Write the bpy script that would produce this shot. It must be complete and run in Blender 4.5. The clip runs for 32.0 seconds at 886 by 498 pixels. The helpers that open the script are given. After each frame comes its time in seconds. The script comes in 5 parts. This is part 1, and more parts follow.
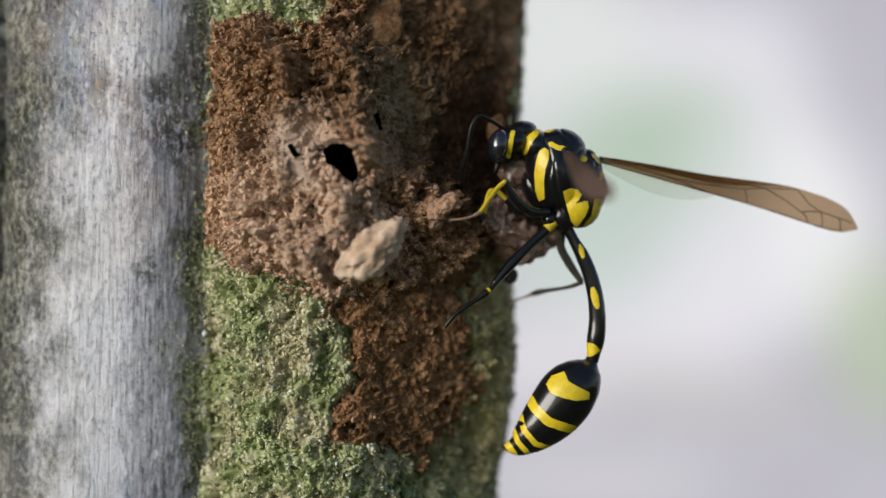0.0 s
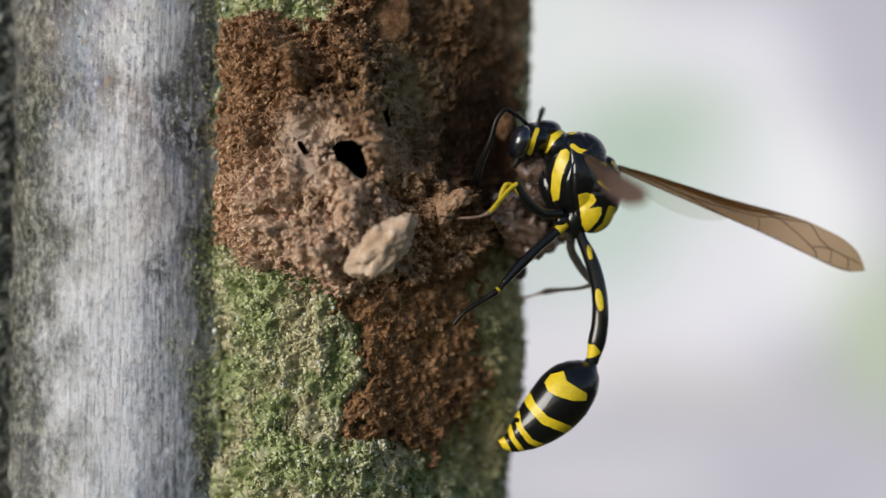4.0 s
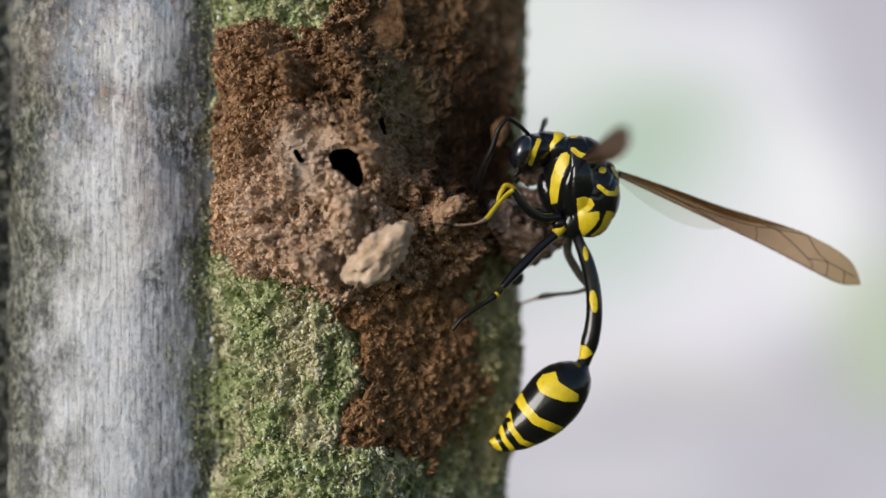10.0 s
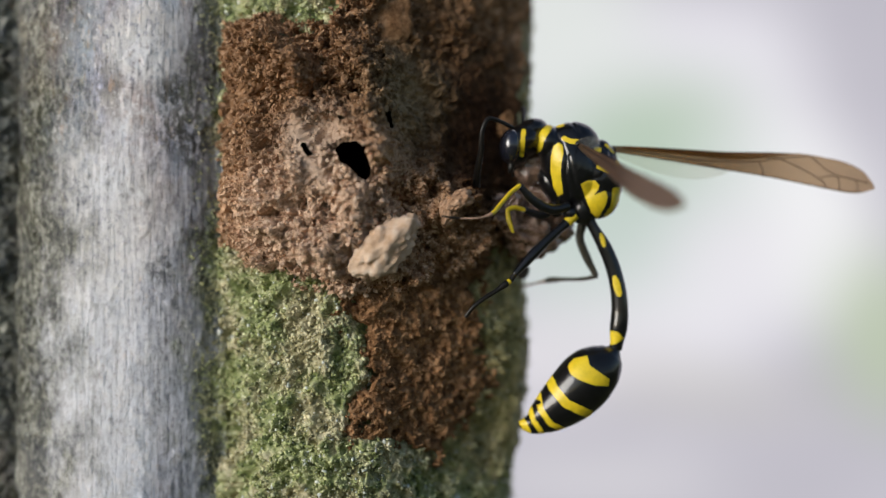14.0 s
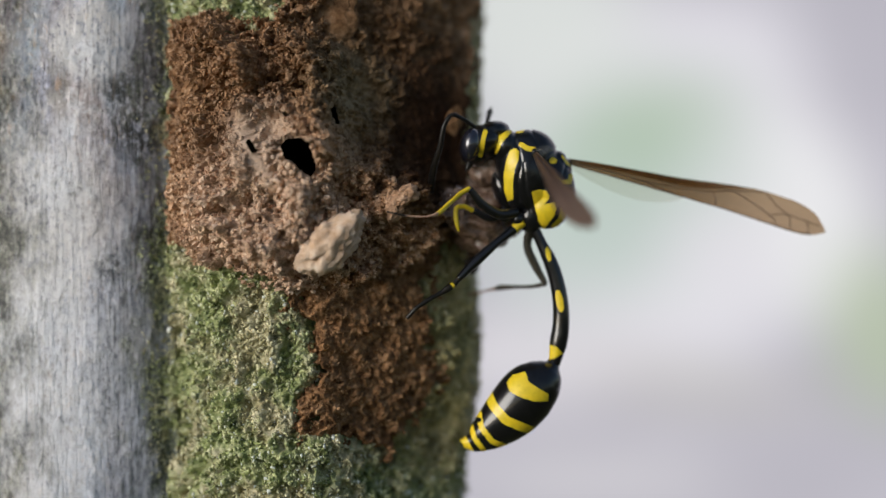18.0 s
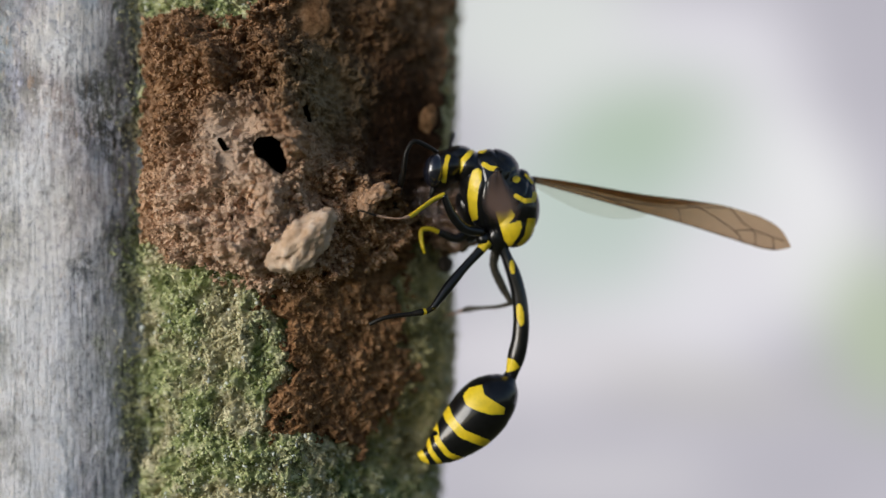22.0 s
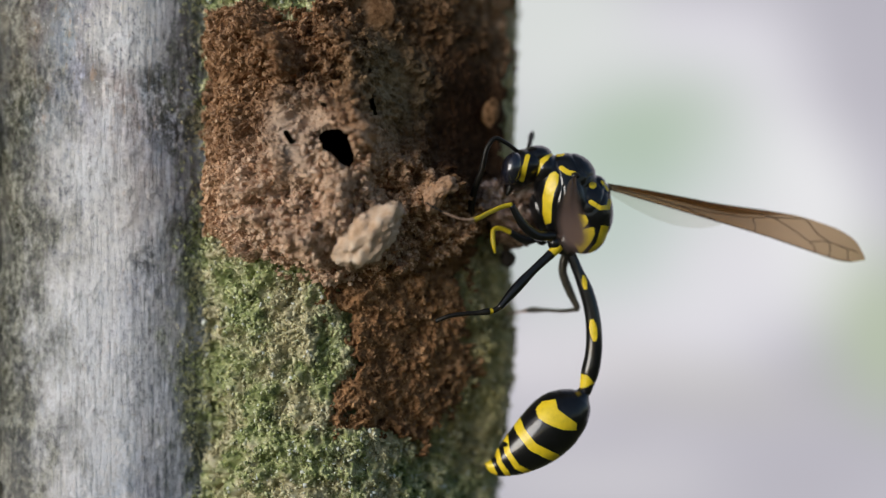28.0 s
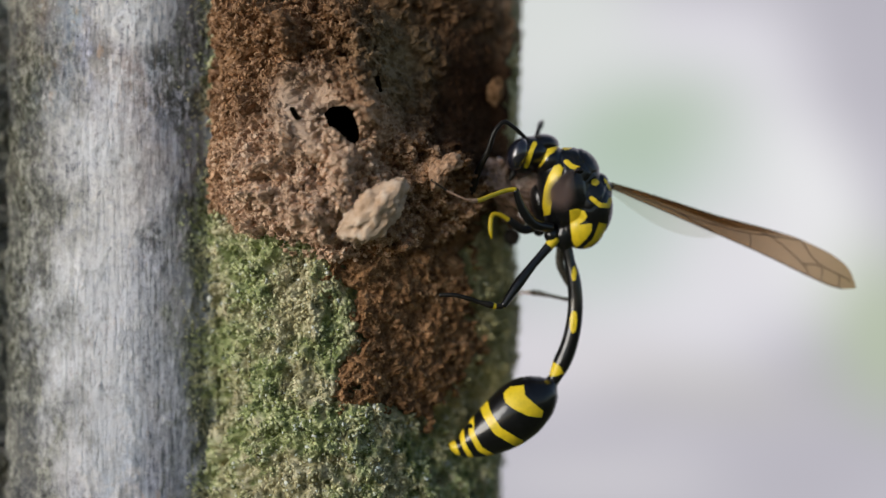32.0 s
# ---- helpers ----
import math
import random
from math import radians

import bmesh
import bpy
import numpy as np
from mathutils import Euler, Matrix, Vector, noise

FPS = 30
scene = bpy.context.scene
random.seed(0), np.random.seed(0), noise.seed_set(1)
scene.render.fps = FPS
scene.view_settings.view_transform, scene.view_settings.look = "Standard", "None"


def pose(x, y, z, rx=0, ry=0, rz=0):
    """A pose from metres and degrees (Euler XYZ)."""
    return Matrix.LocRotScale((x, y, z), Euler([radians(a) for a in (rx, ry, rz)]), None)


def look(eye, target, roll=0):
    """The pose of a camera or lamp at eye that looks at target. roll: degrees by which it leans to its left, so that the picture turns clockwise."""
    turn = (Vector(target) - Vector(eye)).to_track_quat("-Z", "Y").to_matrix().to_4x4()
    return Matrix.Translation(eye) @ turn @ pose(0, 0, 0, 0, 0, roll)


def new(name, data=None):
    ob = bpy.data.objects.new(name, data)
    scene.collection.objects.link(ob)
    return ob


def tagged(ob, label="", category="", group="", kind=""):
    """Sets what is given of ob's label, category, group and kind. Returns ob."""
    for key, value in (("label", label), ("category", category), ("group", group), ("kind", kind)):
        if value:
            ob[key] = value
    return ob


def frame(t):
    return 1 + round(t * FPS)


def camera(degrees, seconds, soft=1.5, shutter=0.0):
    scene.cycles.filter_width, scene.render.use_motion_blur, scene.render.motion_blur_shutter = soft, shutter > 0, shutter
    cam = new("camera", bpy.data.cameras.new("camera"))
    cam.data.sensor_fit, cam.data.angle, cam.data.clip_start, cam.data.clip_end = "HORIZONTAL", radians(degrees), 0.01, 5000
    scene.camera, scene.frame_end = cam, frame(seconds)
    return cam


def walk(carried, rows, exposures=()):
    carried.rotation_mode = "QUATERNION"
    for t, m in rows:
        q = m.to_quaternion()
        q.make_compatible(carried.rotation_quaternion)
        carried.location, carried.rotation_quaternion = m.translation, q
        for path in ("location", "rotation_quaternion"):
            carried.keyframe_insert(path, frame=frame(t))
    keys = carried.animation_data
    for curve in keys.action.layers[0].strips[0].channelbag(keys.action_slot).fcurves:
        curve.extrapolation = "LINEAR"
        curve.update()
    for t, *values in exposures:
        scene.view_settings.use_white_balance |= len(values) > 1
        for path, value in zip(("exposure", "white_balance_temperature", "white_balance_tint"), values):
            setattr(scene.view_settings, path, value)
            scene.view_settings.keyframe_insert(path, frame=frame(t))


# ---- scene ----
# All plan sizes below are in millimetres round a point 1.2 m up the stem; MM turns them into metres.
MM, LEVEL, FAR = 0.001, 1.2, 121.9


def place(x, y, z):
    """A place in metres from plan millimetres: x across, y away, z up from the level of the nest."""
    return Vector((x * MM, y * MM, LEVEL + z * MM))


cam = camera(30.0, 32.0, soft=1.15, shutter=0.4)
cam.data.dof.use_dof = True
cam.data.dof.focus_distance = 0.1230
cam.data.dof.aperture_fstop = 10.5
# seconds, x, y, z of the lens in plan millimetres, lean in degrees
ROWS = [
    (0, -2.07, -120.67, 0.66, 1.19),
    (0.5, -2.47, -121.00, 1.24, 1.04),
    (1, -2.43, -120.99, 0.50, 1.12),
    (1.5, -3.35, -121.10, 0.24, 0.95),
    (2, -3.27, -120.94, 0.27, 1.09),
    (2.5, -1.83, -121.09, 0.77, 1.33),
    (3, -1.95, -120.82, 0.35, 1.08),
    (3.5, -2.89, -120.94, 0.28, 0.82),
    (5.5, -2.13, -120.59, 0.80, 0.81),
    (6, -3.00, -120.82, 0.45, 0.88),
    (6.5, -2.39, -120.65, 1.12, 0.81),
    (7, -1.34, -120.07, 1.70, 0.63),
    (7.5, -2.01, -120.09, 1.03, 0.42),
    (8, -2.68, -120.22, 0.88, 0.62),
    (8.5, -2.14, -120.26, 1.48, 0.68),
    (9, 0.11, -119.37, 2.15, 0.73),
    (9.5, -1.70, -120.64, 0.65, 0.64),
    (10, -2.52, -121.00, 0.89, 0.35),
    (10.5, -1.97, -120.83, 0.92, 0.59),
    (11, -0.30, -120.27, 0.97, 0.36),
    (11.5, -1.62, -121.13, 0.75, 0.27),
    (12, -2.46, -121.18, 0.57, 0.36),
    (12.5, -2.59, -121.05, 0.38, 0.41),
    (13, -1.86, -121.17, 1.05, 0.51),
    (13.5, -1.90, -121.48, 0.82, 0.62),
    (14, -3.00, -121.65, 0.35, 0.41),
    (14.5, -3.26, -121.45, -0.13, 0.43),
    (16.5, -0.64, -122.05, 0.36, 0.10),
    (17, 0.61, -121.86, 0.47, 0.09),
    (17.5, 1.59, -122.03, 0.70, 0.11),
    (18, 0.96, -121.76, 0.01, -0.13),
    (18.5, 1.39, -121.33, -0.54, 0.09),
    (19, 1.51, -121.85, -0.23, 0.08),
    (19.5, 1.81, -121.75, 0.18, 0.13),
    (20, 2.73, -121.32, -0.38, -0.04),
    (20.5, 1.92, -121.30, -0.29, -0.25),
    (21, 1.55, -121.65, -0.61, -0.06),
    (21.5, 2.78, -121.13, 0.09, 0.12),
    (22, 3.02, -121.56, -0.11, -0.08),
    (22.5, 1.48, -121.56, -0.61, -0.16),
    (23, 1.06, -121.53, -0.79, -0.12),
    (23.5, 1.45, -121.59, -0.15, 0.01),
    (24, 1.43, -121.72, -0.41, -0.06),
    (24.5, -0.11, -121.56, -0.40, -0.22),
    (25, -1.06, -121.77, -0.33, -0.17),
    (25.5, -1.00, -121.73, -0.46, -0.01),
    (26, -0.00, -121.91, -0.00, 0.00),
    (26.5, -1.21, -122.15, -0.76, -0.11),
    (28.5, -1.87, -120.65, -0.51, 0.09),
    (29, -1.29, -121.31, -1.06, -0.02),
    (29.5, -0.56, -121.48, -1.12, 0.00),
    (30, -1.31, -121.35, -0.69, 0.23),
    (30.5, -0.67, -121.04, -0.38, 0.43),
    (31, -0.62, -121.31, -1.20, 0.19),
    (31.5, -1.94, -121.62, -1.37, 0.14),
    (32, -2.21, -121.54, -2.29, 0.20),
]
walk(cam, [(t, look(place(x, y, z), place(x, 0, z), lean)) for t, x, y, z, lean in ROWS],
     exposures=[(0.0, -0.07), (7.0, -0.05), (14.0, -0.03), (18.0, -0.13), (32.0, -0.16)])

# ---- world and light ----
world = bpy.data.worlds.new("overcast_sky")
scene.world = world
world.use_nodes = True
wn = world.node_tree
sky = wn.nodes.new("ShaderNodeTexSky")
sky.sky_type, sky.sun_disc = "NISHITA", False
sky.sun_elevation, sky.sun_rotation = radians(22), radians(-125)
sky.air_density, sky.dust_density, sky.ozone_density = 1.0, 1.2, 1.0
wn.links.new(sky.outputs[0], wn.nodes["Background"].inputs[0])
wn.nodes["Background"].inputs[1].default_value = 0.1

sun = new("overcast_sun", bpy.data.lights.new("overcast_sun", "SUN"))
sun.data.energy, sun.data.angle, sun.data.color = 2.75, radians(36), (1.0, 0.98, 0.95)
sun.matrix_world = look((0, 0, 0), (0.74, 0.62, -0.19))


# ---- noise on arrays ----
def lattice(i, j, k, seed):
    h = (i * 374761393 + j * 668265263 + k * 2147483647 + seed * 974711) & 0xFFFFFFFF
    h = ((h ^ (h >> 13)) * 1274126177) & 0xFFFFFFFF
    return ((h ^ (h >> 16)) & 0xFFFF) / 65535.0


def value_noise(p, seed=0):
    f = np.floor(p)
    a = f.astype(np.int64)
    w = p - f
    w = w * w * (3 - 2 * w)
    out = 0
    for dx in (0, 1):
        for dy in (0, 1):
            for dz in (0, 1):
                weight = (w[:, 0] if dx else 1 - w[:, 0]) * (w[:, 1] if dy else 1 - w[:, 1]) * (w[:, 2] if dz else 1 - w[:, 2])
                out = out + weight * lattice(a[:, 0] + dx, a[:, 1] + dy, a[:, 2] + dz, seed)
    return out - 0.5


def fbm(p, octaves=4, seed=0, gain=0.5):
    out, amp = 0, 1.0
    for o in range(octaves):
        out = out + amp * value_noise(p * 2.03 ** o + 17.1 * o, seed + o)
        amp *= gain
    return out


def grains(p, seed=0):
    """Round bumps, 1 at a grain's middle and 0 between grains, on 2D points."""
    f = np.floor(p).astype(np.int64)
    best = np.full(len(p), 9.0)
    for dx in (-1, 0, 1):
        for dy in (-1, 0, 1):
            i, j = f[:, 0] + dx, f[:, 1] + dy
            cx = i + lattice(i, j, 0 * i, seed)
            cy = j + lattice(i, j, 0 * i + 1, seed)
            best = np.minimum(best, (p[:, 0] - cx) ** 2 + (p[:, 1] - cy) ** 2)
    return np.clip(1 - best, 0, 1)


def smooth(x, lo, hi):
    t = np.clip((x - lo) / (hi - lo), 0, 1)
    return t * t * (3 - 2 * t)


def inside(p, outline):
    """Signed distance from an outline, positive inside."""
    o = np.array(outline, float)
    n = np.roll(o, -1, axis=0)
    best = np.full(len(p), 1e18)
    odd = np.zeros(len(p), bool)
    for a, b in zip(o, n):
        e, r = b - a, p - a
        t = np.clip((r @ e) / (e @ e), 0, 1)
        best = np.minimum(best, ((r - t[:, None] * e) ** 2).sum(1))
        up = (a[1] > p[:, 1]) != (b[1] > p[:, 1])
        with np.errstate(divide="ignore", invalid="ignore"):
            cross = p[:, 0] < (b[0] - a[0]) * (p[:, 1] - a[1]) / (b[1] - a[1] + 1e-12) + a[0]
        odd ^= up & cross
    return np.where(odd, 1, -1) * np.sqrt(best)


def plan(q):
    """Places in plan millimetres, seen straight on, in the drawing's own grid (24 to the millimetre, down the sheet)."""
    k = 24 / (1 + q[:, 1] / FAR)
    return np.stack([784 + q[:, 0] * k, 441 - q[:, 2] * k], 1)


def unplan(u, v, d):
    k = (1 + d / FAR) / 24
    return np.array([(u - 784) * k, d, (441 - v) * k])


# ---- materials ----
def material(name, rough=0.6, metal=0.0):
    m = bpy.data.materials.new(name)
    m.use_nodes = True
    b = m.node_tree.nodes["Principled BSDF"]
    b.inputs["Roughness"].default_value = rough
    if rough > 0.6:
        b.inputs["Specular IOR Level"].default_value = 0.12
    b.inputs["Metallic"].default_value = metal
    return m, m.node_tree.nodes, m.node_tree.links, b


def mapped(n, l, scale, stretch=(1, 1, 1)):
    geo = n.new("ShaderNodeNewGeometry")
    mp = n.new("ShaderNodeMapping")
    mp.inputs["Scale"].default_value = [1000 * scale * s for s in stretch]
    l.new(geo.outputs["Position"], mp.inputs["Vector"])
    return mp.outputs[0]


def local(n, l, scale, stretch=(1, 1, 1)):
    co = n.new("ShaderNodeTexCoord")
    mp = n.new("ShaderNodeMapping")
    mp.inputs["Scale"].default_value = [1000 * scale * s for s in stretch]
    l.new(co.outputs["Object"], mp.inputs["Vector"])
    return mp.outputs[0]


def noise_tex(n, l, vec, detail=4.0, rough=0.6):
    t = n.new("ShaderNodeTexNoise")
    t.inputs["Scale"].default_value, t.inputs["Detail"].default_value, t.inputs["Roughness"].default_value = 1.0, detail, rough
    l.new(vec, t.inputs["Vector"])
    return t.outputs["Fac"]


def ramp(n, l, fac, stops):
    r = n.new("ShaderNodeValToRGB")
    while len(r.color_ramp.elements) < len(stops):
        r.color_ramp.elements.new(0.5)
    for e, (pos, col) in zip(r.color_ramp.elements, stops):
        e.position, e.color = pos, (*col, 1)
    l.new(fac, r.inputs[0])
    return r.outputs[0]


def mix(n, l, fac, a, b, mode="MIX"):
    m = n.new("ShaderNodeMix")
    m.data_type, m.blend_type = "RGBA", mode
    for sock, val in ((m.inputs[0], fac), (m.inputs[6], a), (m.inputs[7], b)):
        if hasattr(val, "is_linked"):
            l.new(val, sock)
        elif isinstance(val, tuple):
            sock.default_value = (*val, 1)
        else:
            sock.default_value = val
    return m.outputs[2]


def relief(n, l, b, height, strength=0.5, distance=0.0002):
    bump = n.new("ShaderNodeBump")
    bump.inputs["Strength"].default_value, bump.inputs["Distance"].default_value = strength, distance
    l.new(height, bump.inputs["Height"])
    l.new(bump.outputs[0], b.inputs["Normal"])


def spot(n, l, centre, radius, soft):
    """1 inside a ball round a place, falling to 0: for stains with a shape of their own."""
    geo = n.new("ShaderNodeNewGeometry")
    d = n.new("ShaderNodeVectorMath")
    d.operation = "DISTANCE"
    l.new(geo.outputs["Position"], d.inputs[0])
    d.inputs[1].default_value = centre
    m = n.new("ShaderNodeMapRange")
    m.interpolation_type = "SMOOTHSTEP"
    m.inputs["From Min"].default_value, m.inputs["From Max"].default_value = radius + soft, max(radius - soft, 0)
    l.new(d.outputs["Value"], m.inputs["Value"])
    return m.outputs[0]


def mul(n, l, a, b):
    m = n.new("ShaderNodeMath")
    m.operation = "MULTIPLY"
    for sock, val in zip(m.inputs, (a, b)):
        if hasattr(val, "is_linked"):
            l.new(val, sock)
        else:
            sock.default_value = val
    return m.outputs[0]


def island(n):
    return n.new("ShaderNodeNewGeometry").outputs["Random Per Island"]


def bark_material():
    m, n, l, b = material("grey_bark", 0.8)
    fibre = noise_tex(n, l, mapped(n, l, 1.0, (5.0, 5.0, 0.35)), 5, 0.7)
    grit = noise_tex(n, l, mapped(n, l, 2.6, (1, 1, 0.7)), 6, 0.75)
    patch = noise_tex(n, l, mapped(n, l, 0.25, (1, 1, 0.6)), 5, 0.6)
    base = ramp(n, l, mix(n, l, 0.62, fibre, grit), [(0.37, (0.16, 0.163, 0.205)), (0.48, (0.41, 0.42, 0.50)), (0.6, (0.68, 0.69, 0.80))])
    blot = ramp(n, l, noise_tex(n, l, mapped(n, l, 0.3, (1, 1, 0.75)), 7, 0.7), [(0.4, (0.42, 0.44, 0.49)), (0.5, (0.88, 0.885, 0.93)), (0.6, (1.3, 1.28, 1.27))])
    base = mix(n, l, 0.9, base, blot, "MULTIPLY")
    warm = ramp(n, l, patch, [(0.44, (0, 0, 0)), (0.6, (1, 1, 1))])
    base = mix(n, l, mul(n, l, warm, 0.85), base, ramp(n, l, grit, [(0.35, (0.33, 0.26, 0.24)), (0.65, (0.74, 0.635, 0.60))]))
    blue = ramp(n, l, noise_tex(n, l, mapped(n, l, 0.2, (1, 1, 0.45)), 4, 0.6), [(0.5, (0, 0, 0)), (0.64, (1, 1, 1))])
    base = mix(n, l, mul(n, l, blue, 0.75), base, (0.57, 0.67, 0.79))
    lichen = ramp(n, l, noise_tex(n, l, mapped(n, l, 0.42), 7, 0.75), [(0.53, (0, 0, 0)), (0.60, (1, 1, 1))])
    base = mix(n, l, mul(n, l, lichen, 0.85), base, (0.81, 0.79, 0.80))
    algae = ramp(n, l, noise_tex(n, l, mapped(n, l, 0.42, (1, 1, 0.6)), 8, 0.8), [(0.51, (0, 0, 0)), (0.6, (1, 1, 1))])
    base = mix(n, l, mul(n, l, algae, 0.62), base, (0.17, 0.15, 0.11))
    speck = noise_tex(n, l, mapped(n, l, 2.4, (1, 1, 0.8)), 3, 0.6)
    dark = ramp(n, l, speck, [(0.30, (1, 1, 1)), (0.36, (0, 0, 0))])
    base = mix(n, l, mul(n, l, dark, 0.7), base, (0.06, 0.052, 0.044))
    tiny = noise_tex(n, l, mapped(n, l, 4.5, (1, 1, 0.8)), 3, 0.6)
    base = mix(n, l, mul(n, l, ramp(n, l, tiny, [(0.27, (1, 1, 1)), (0.34, (0, 0, 0))]), 0.6), base, (0.07, 0.065, 0.058))
    chip = noise_tex(n, l, mapped(n, l, 1.3, (1, 1, 0.75)), 4, 0.7)
    base = mix(n, l, mul(n, l, ramp(n, l, chip, [(0.60, (0, 0, 0)), (0.65, (1, 1, 1))]), 0.85), base, (0.88, 0.865, 0.86))
    fleck = noise_tex(n, l, mapped(n, l, 1.1, (1, 1, 0.4)), 4, 0.7)
    base = mix(n, l, mul(n, l, ramp(n, l, fleck, [(0.60, (0, 0, 0)), (0.66, (1, 1, 1))]), 0.6), base, (0.58, 0.41, 0.29))
    white = spot(n, l, place(*unplan(190, 75, 5)), 0.0030, 0.0016)
    base = mix(n, l, mul(n, l, white, ramp(n, l, grit, [(0.38, (0, 0, 0)), (0.5, (1, 1, 1))])), base, (0.86, 0.83, 0.80))
    # greyer right side of the lobe: its shade is painted as a band
    for u, v, r in ((292, 60, 0.0032), (296, 170, 0.003), (285, 330, 0.0032), (290, 450, 0.0036), (280, 580, 0.004), (270, 720, 0.004), (262, 850, 0.004)):
        grey = spot(n, l, place(*unplan(u, v, 6)), r, r)
        base = mix(n, l, mul(n, l, grey, 0.75), base, ramp(n, l, mix(n, l, 0.3, fibre, grit), [(0.36, (0.11, 0.118, 0.14)), (0.5, (0.31, 0.325, 0.375)), (0.64, (0.50, 0.52, 0.59))]))
    # pale cream patches, also lightening the left side for light on it
    for u, v, r in ((118, 270, 0.003), (104, 380, 0.0036), (92, 490, 0.004), (80, 610, 0.004), (70, 740, 0.004), (60, 860, 0.004)):
        pale = spot(n, l, place(*unplan(u, v, 5.5)), r, r)
        base = mix(n, l, mul(n, l, pale, ramp(n, l, mix(n, l, 0.4, grit, patch), [(0.36, (0.2, 0.2, 0.2)), (0.52, (0.95, 0.95, 0.95))])), base, (0.82, 0.815, 0.85))
    wash = spot(n, l, place(*unplan(60, 660, 6)), 0.0075, 0.006)
    base = mix(n, l, mul(n, l, wash, ramp(n, l, grit, [(0.36, (0, 0, 0)), (0.52, (0.8, 0.8, 0.8))])), base, (0.76, 0.78, 0.82))
    wash = spot(n, l, place(*unplan(85, 400, 5)), 0.0052, 0.004)
    base = mix(n, l, mul(n, l, wash, ramp(n, l, grit, [(0.38, (0, 0, 0)), (0.52, (0.7, 0.7, 0.7))])), base, (0.80, 0.79, 0.77))
    # dark weathered stains and pale scars with shapes of their own
    stain_grit = ramp(n, l, mix(n, l, 0.5, grit, noise_tex(n, l, mapped(n, l, 1.5, (1, 1, 0.7)), 5, 0.75)), [(0.47, (1, 1, 1)), (0.56, (0.08, 0.08, 0.08))])
    for u, v, d, r in ((252, 222, 5.5, 0.0020), (276, 262, 6, 0.0013), (232, 158, 5, 0.0012), (300, 130, 7, 0.0022), (292, 420, 6.5, 0.0016), (218, 470, 5, 0.0010), (20, 195, 6.5, 0.0026), (8, 410, 7, 0.0022), (-20, 300, 8, 0.003), (-30, 560, 8, 0.0036), (-20, 700, 8, 0.003)):
        stain = spot(n, l, place(*unplan(u, v, d)), r, r)
        base = mix(n, l, mul(n, l, mul(n, l, stain, 0.9), stain_grit), base, (0.035, 0.037, 0.028))
    # the two largest stand in for a white highlight at lower left
    for u, v, d, r in ((70, 585, 5.5, 0.0022), (45, 640, 6, 0.002), (150, 225, 4.5, 0.0008), (140, 300, 4.5, 0.0009), (110, 330, 4.5, 0.0016), (180, 90, 4.5, 0.0016)):
        scar = spot(n, l, place(*unplan(u, v, d)), r, r)
        base = mix(n, l, mul(n, l, scar, ramp(n, l, grit, [(0.36, (0.1, 0.1, 0.1)), (0.52, (0.9, 0.9, 0.9))])), base, (0.84, 0.855, 0.90))
    # brown-grey algae creeps out of the groove with an uneven edge, darkened further to paint the groove's shade
    geo, sep = n.new("ShaderNodeNewGeometry"), n.new("ShaderNodeSeparateXYZ")
    l.new(geo.outputs["Position"], sep.inputs[0])
    wob = n.new("ShaderNodeMath")
    wob.operation = "MULTIPLY_ADD"
    l.new(noise_tex(n, l, mapped(n, l, 0.42, (1, 1, 0.6)), 7, 0.75), wob.inputs[0])
    wob.inputs[1].default_value = 0.018
    l.new(sep.outputs[0], wob.inputs[2])
    edge = n.new("ShaderNodeMapRange")
    edge.inputs["From Min"].default_value, edge.inputs["From Max"].default_value = -0.0198, -0.0246
    l.new(wob.outputs[0], edge.inputs["Value"])
    base = mix(n, l, mul(n, l, edge.outputs[0], 0.82), base, ramp(n, l, mix(n, l, 0.5, grit, noise_tex(n, l, mapped(n, l, 0.6), 5, 0.7)), [(0.42, (0.012, 0.013, 0.008)), (0.5, (0.075, 0.078, 0.05)), (0.6, (0.34, 0.34, 0.27))]))
    # speckled green-black towards the crease beside the moss, with an uneven edge
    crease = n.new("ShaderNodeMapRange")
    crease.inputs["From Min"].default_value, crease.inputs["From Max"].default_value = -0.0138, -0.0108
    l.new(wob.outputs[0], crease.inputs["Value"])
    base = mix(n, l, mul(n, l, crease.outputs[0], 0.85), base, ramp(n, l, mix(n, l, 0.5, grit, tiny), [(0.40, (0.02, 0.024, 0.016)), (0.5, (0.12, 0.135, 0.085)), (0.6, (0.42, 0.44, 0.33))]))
    l.new(base, b.inputs["Base Color"])
    relief(n, l, b, mix(n, l, 0.5, grit, fibre), 0.75, 0.0003)
    return m


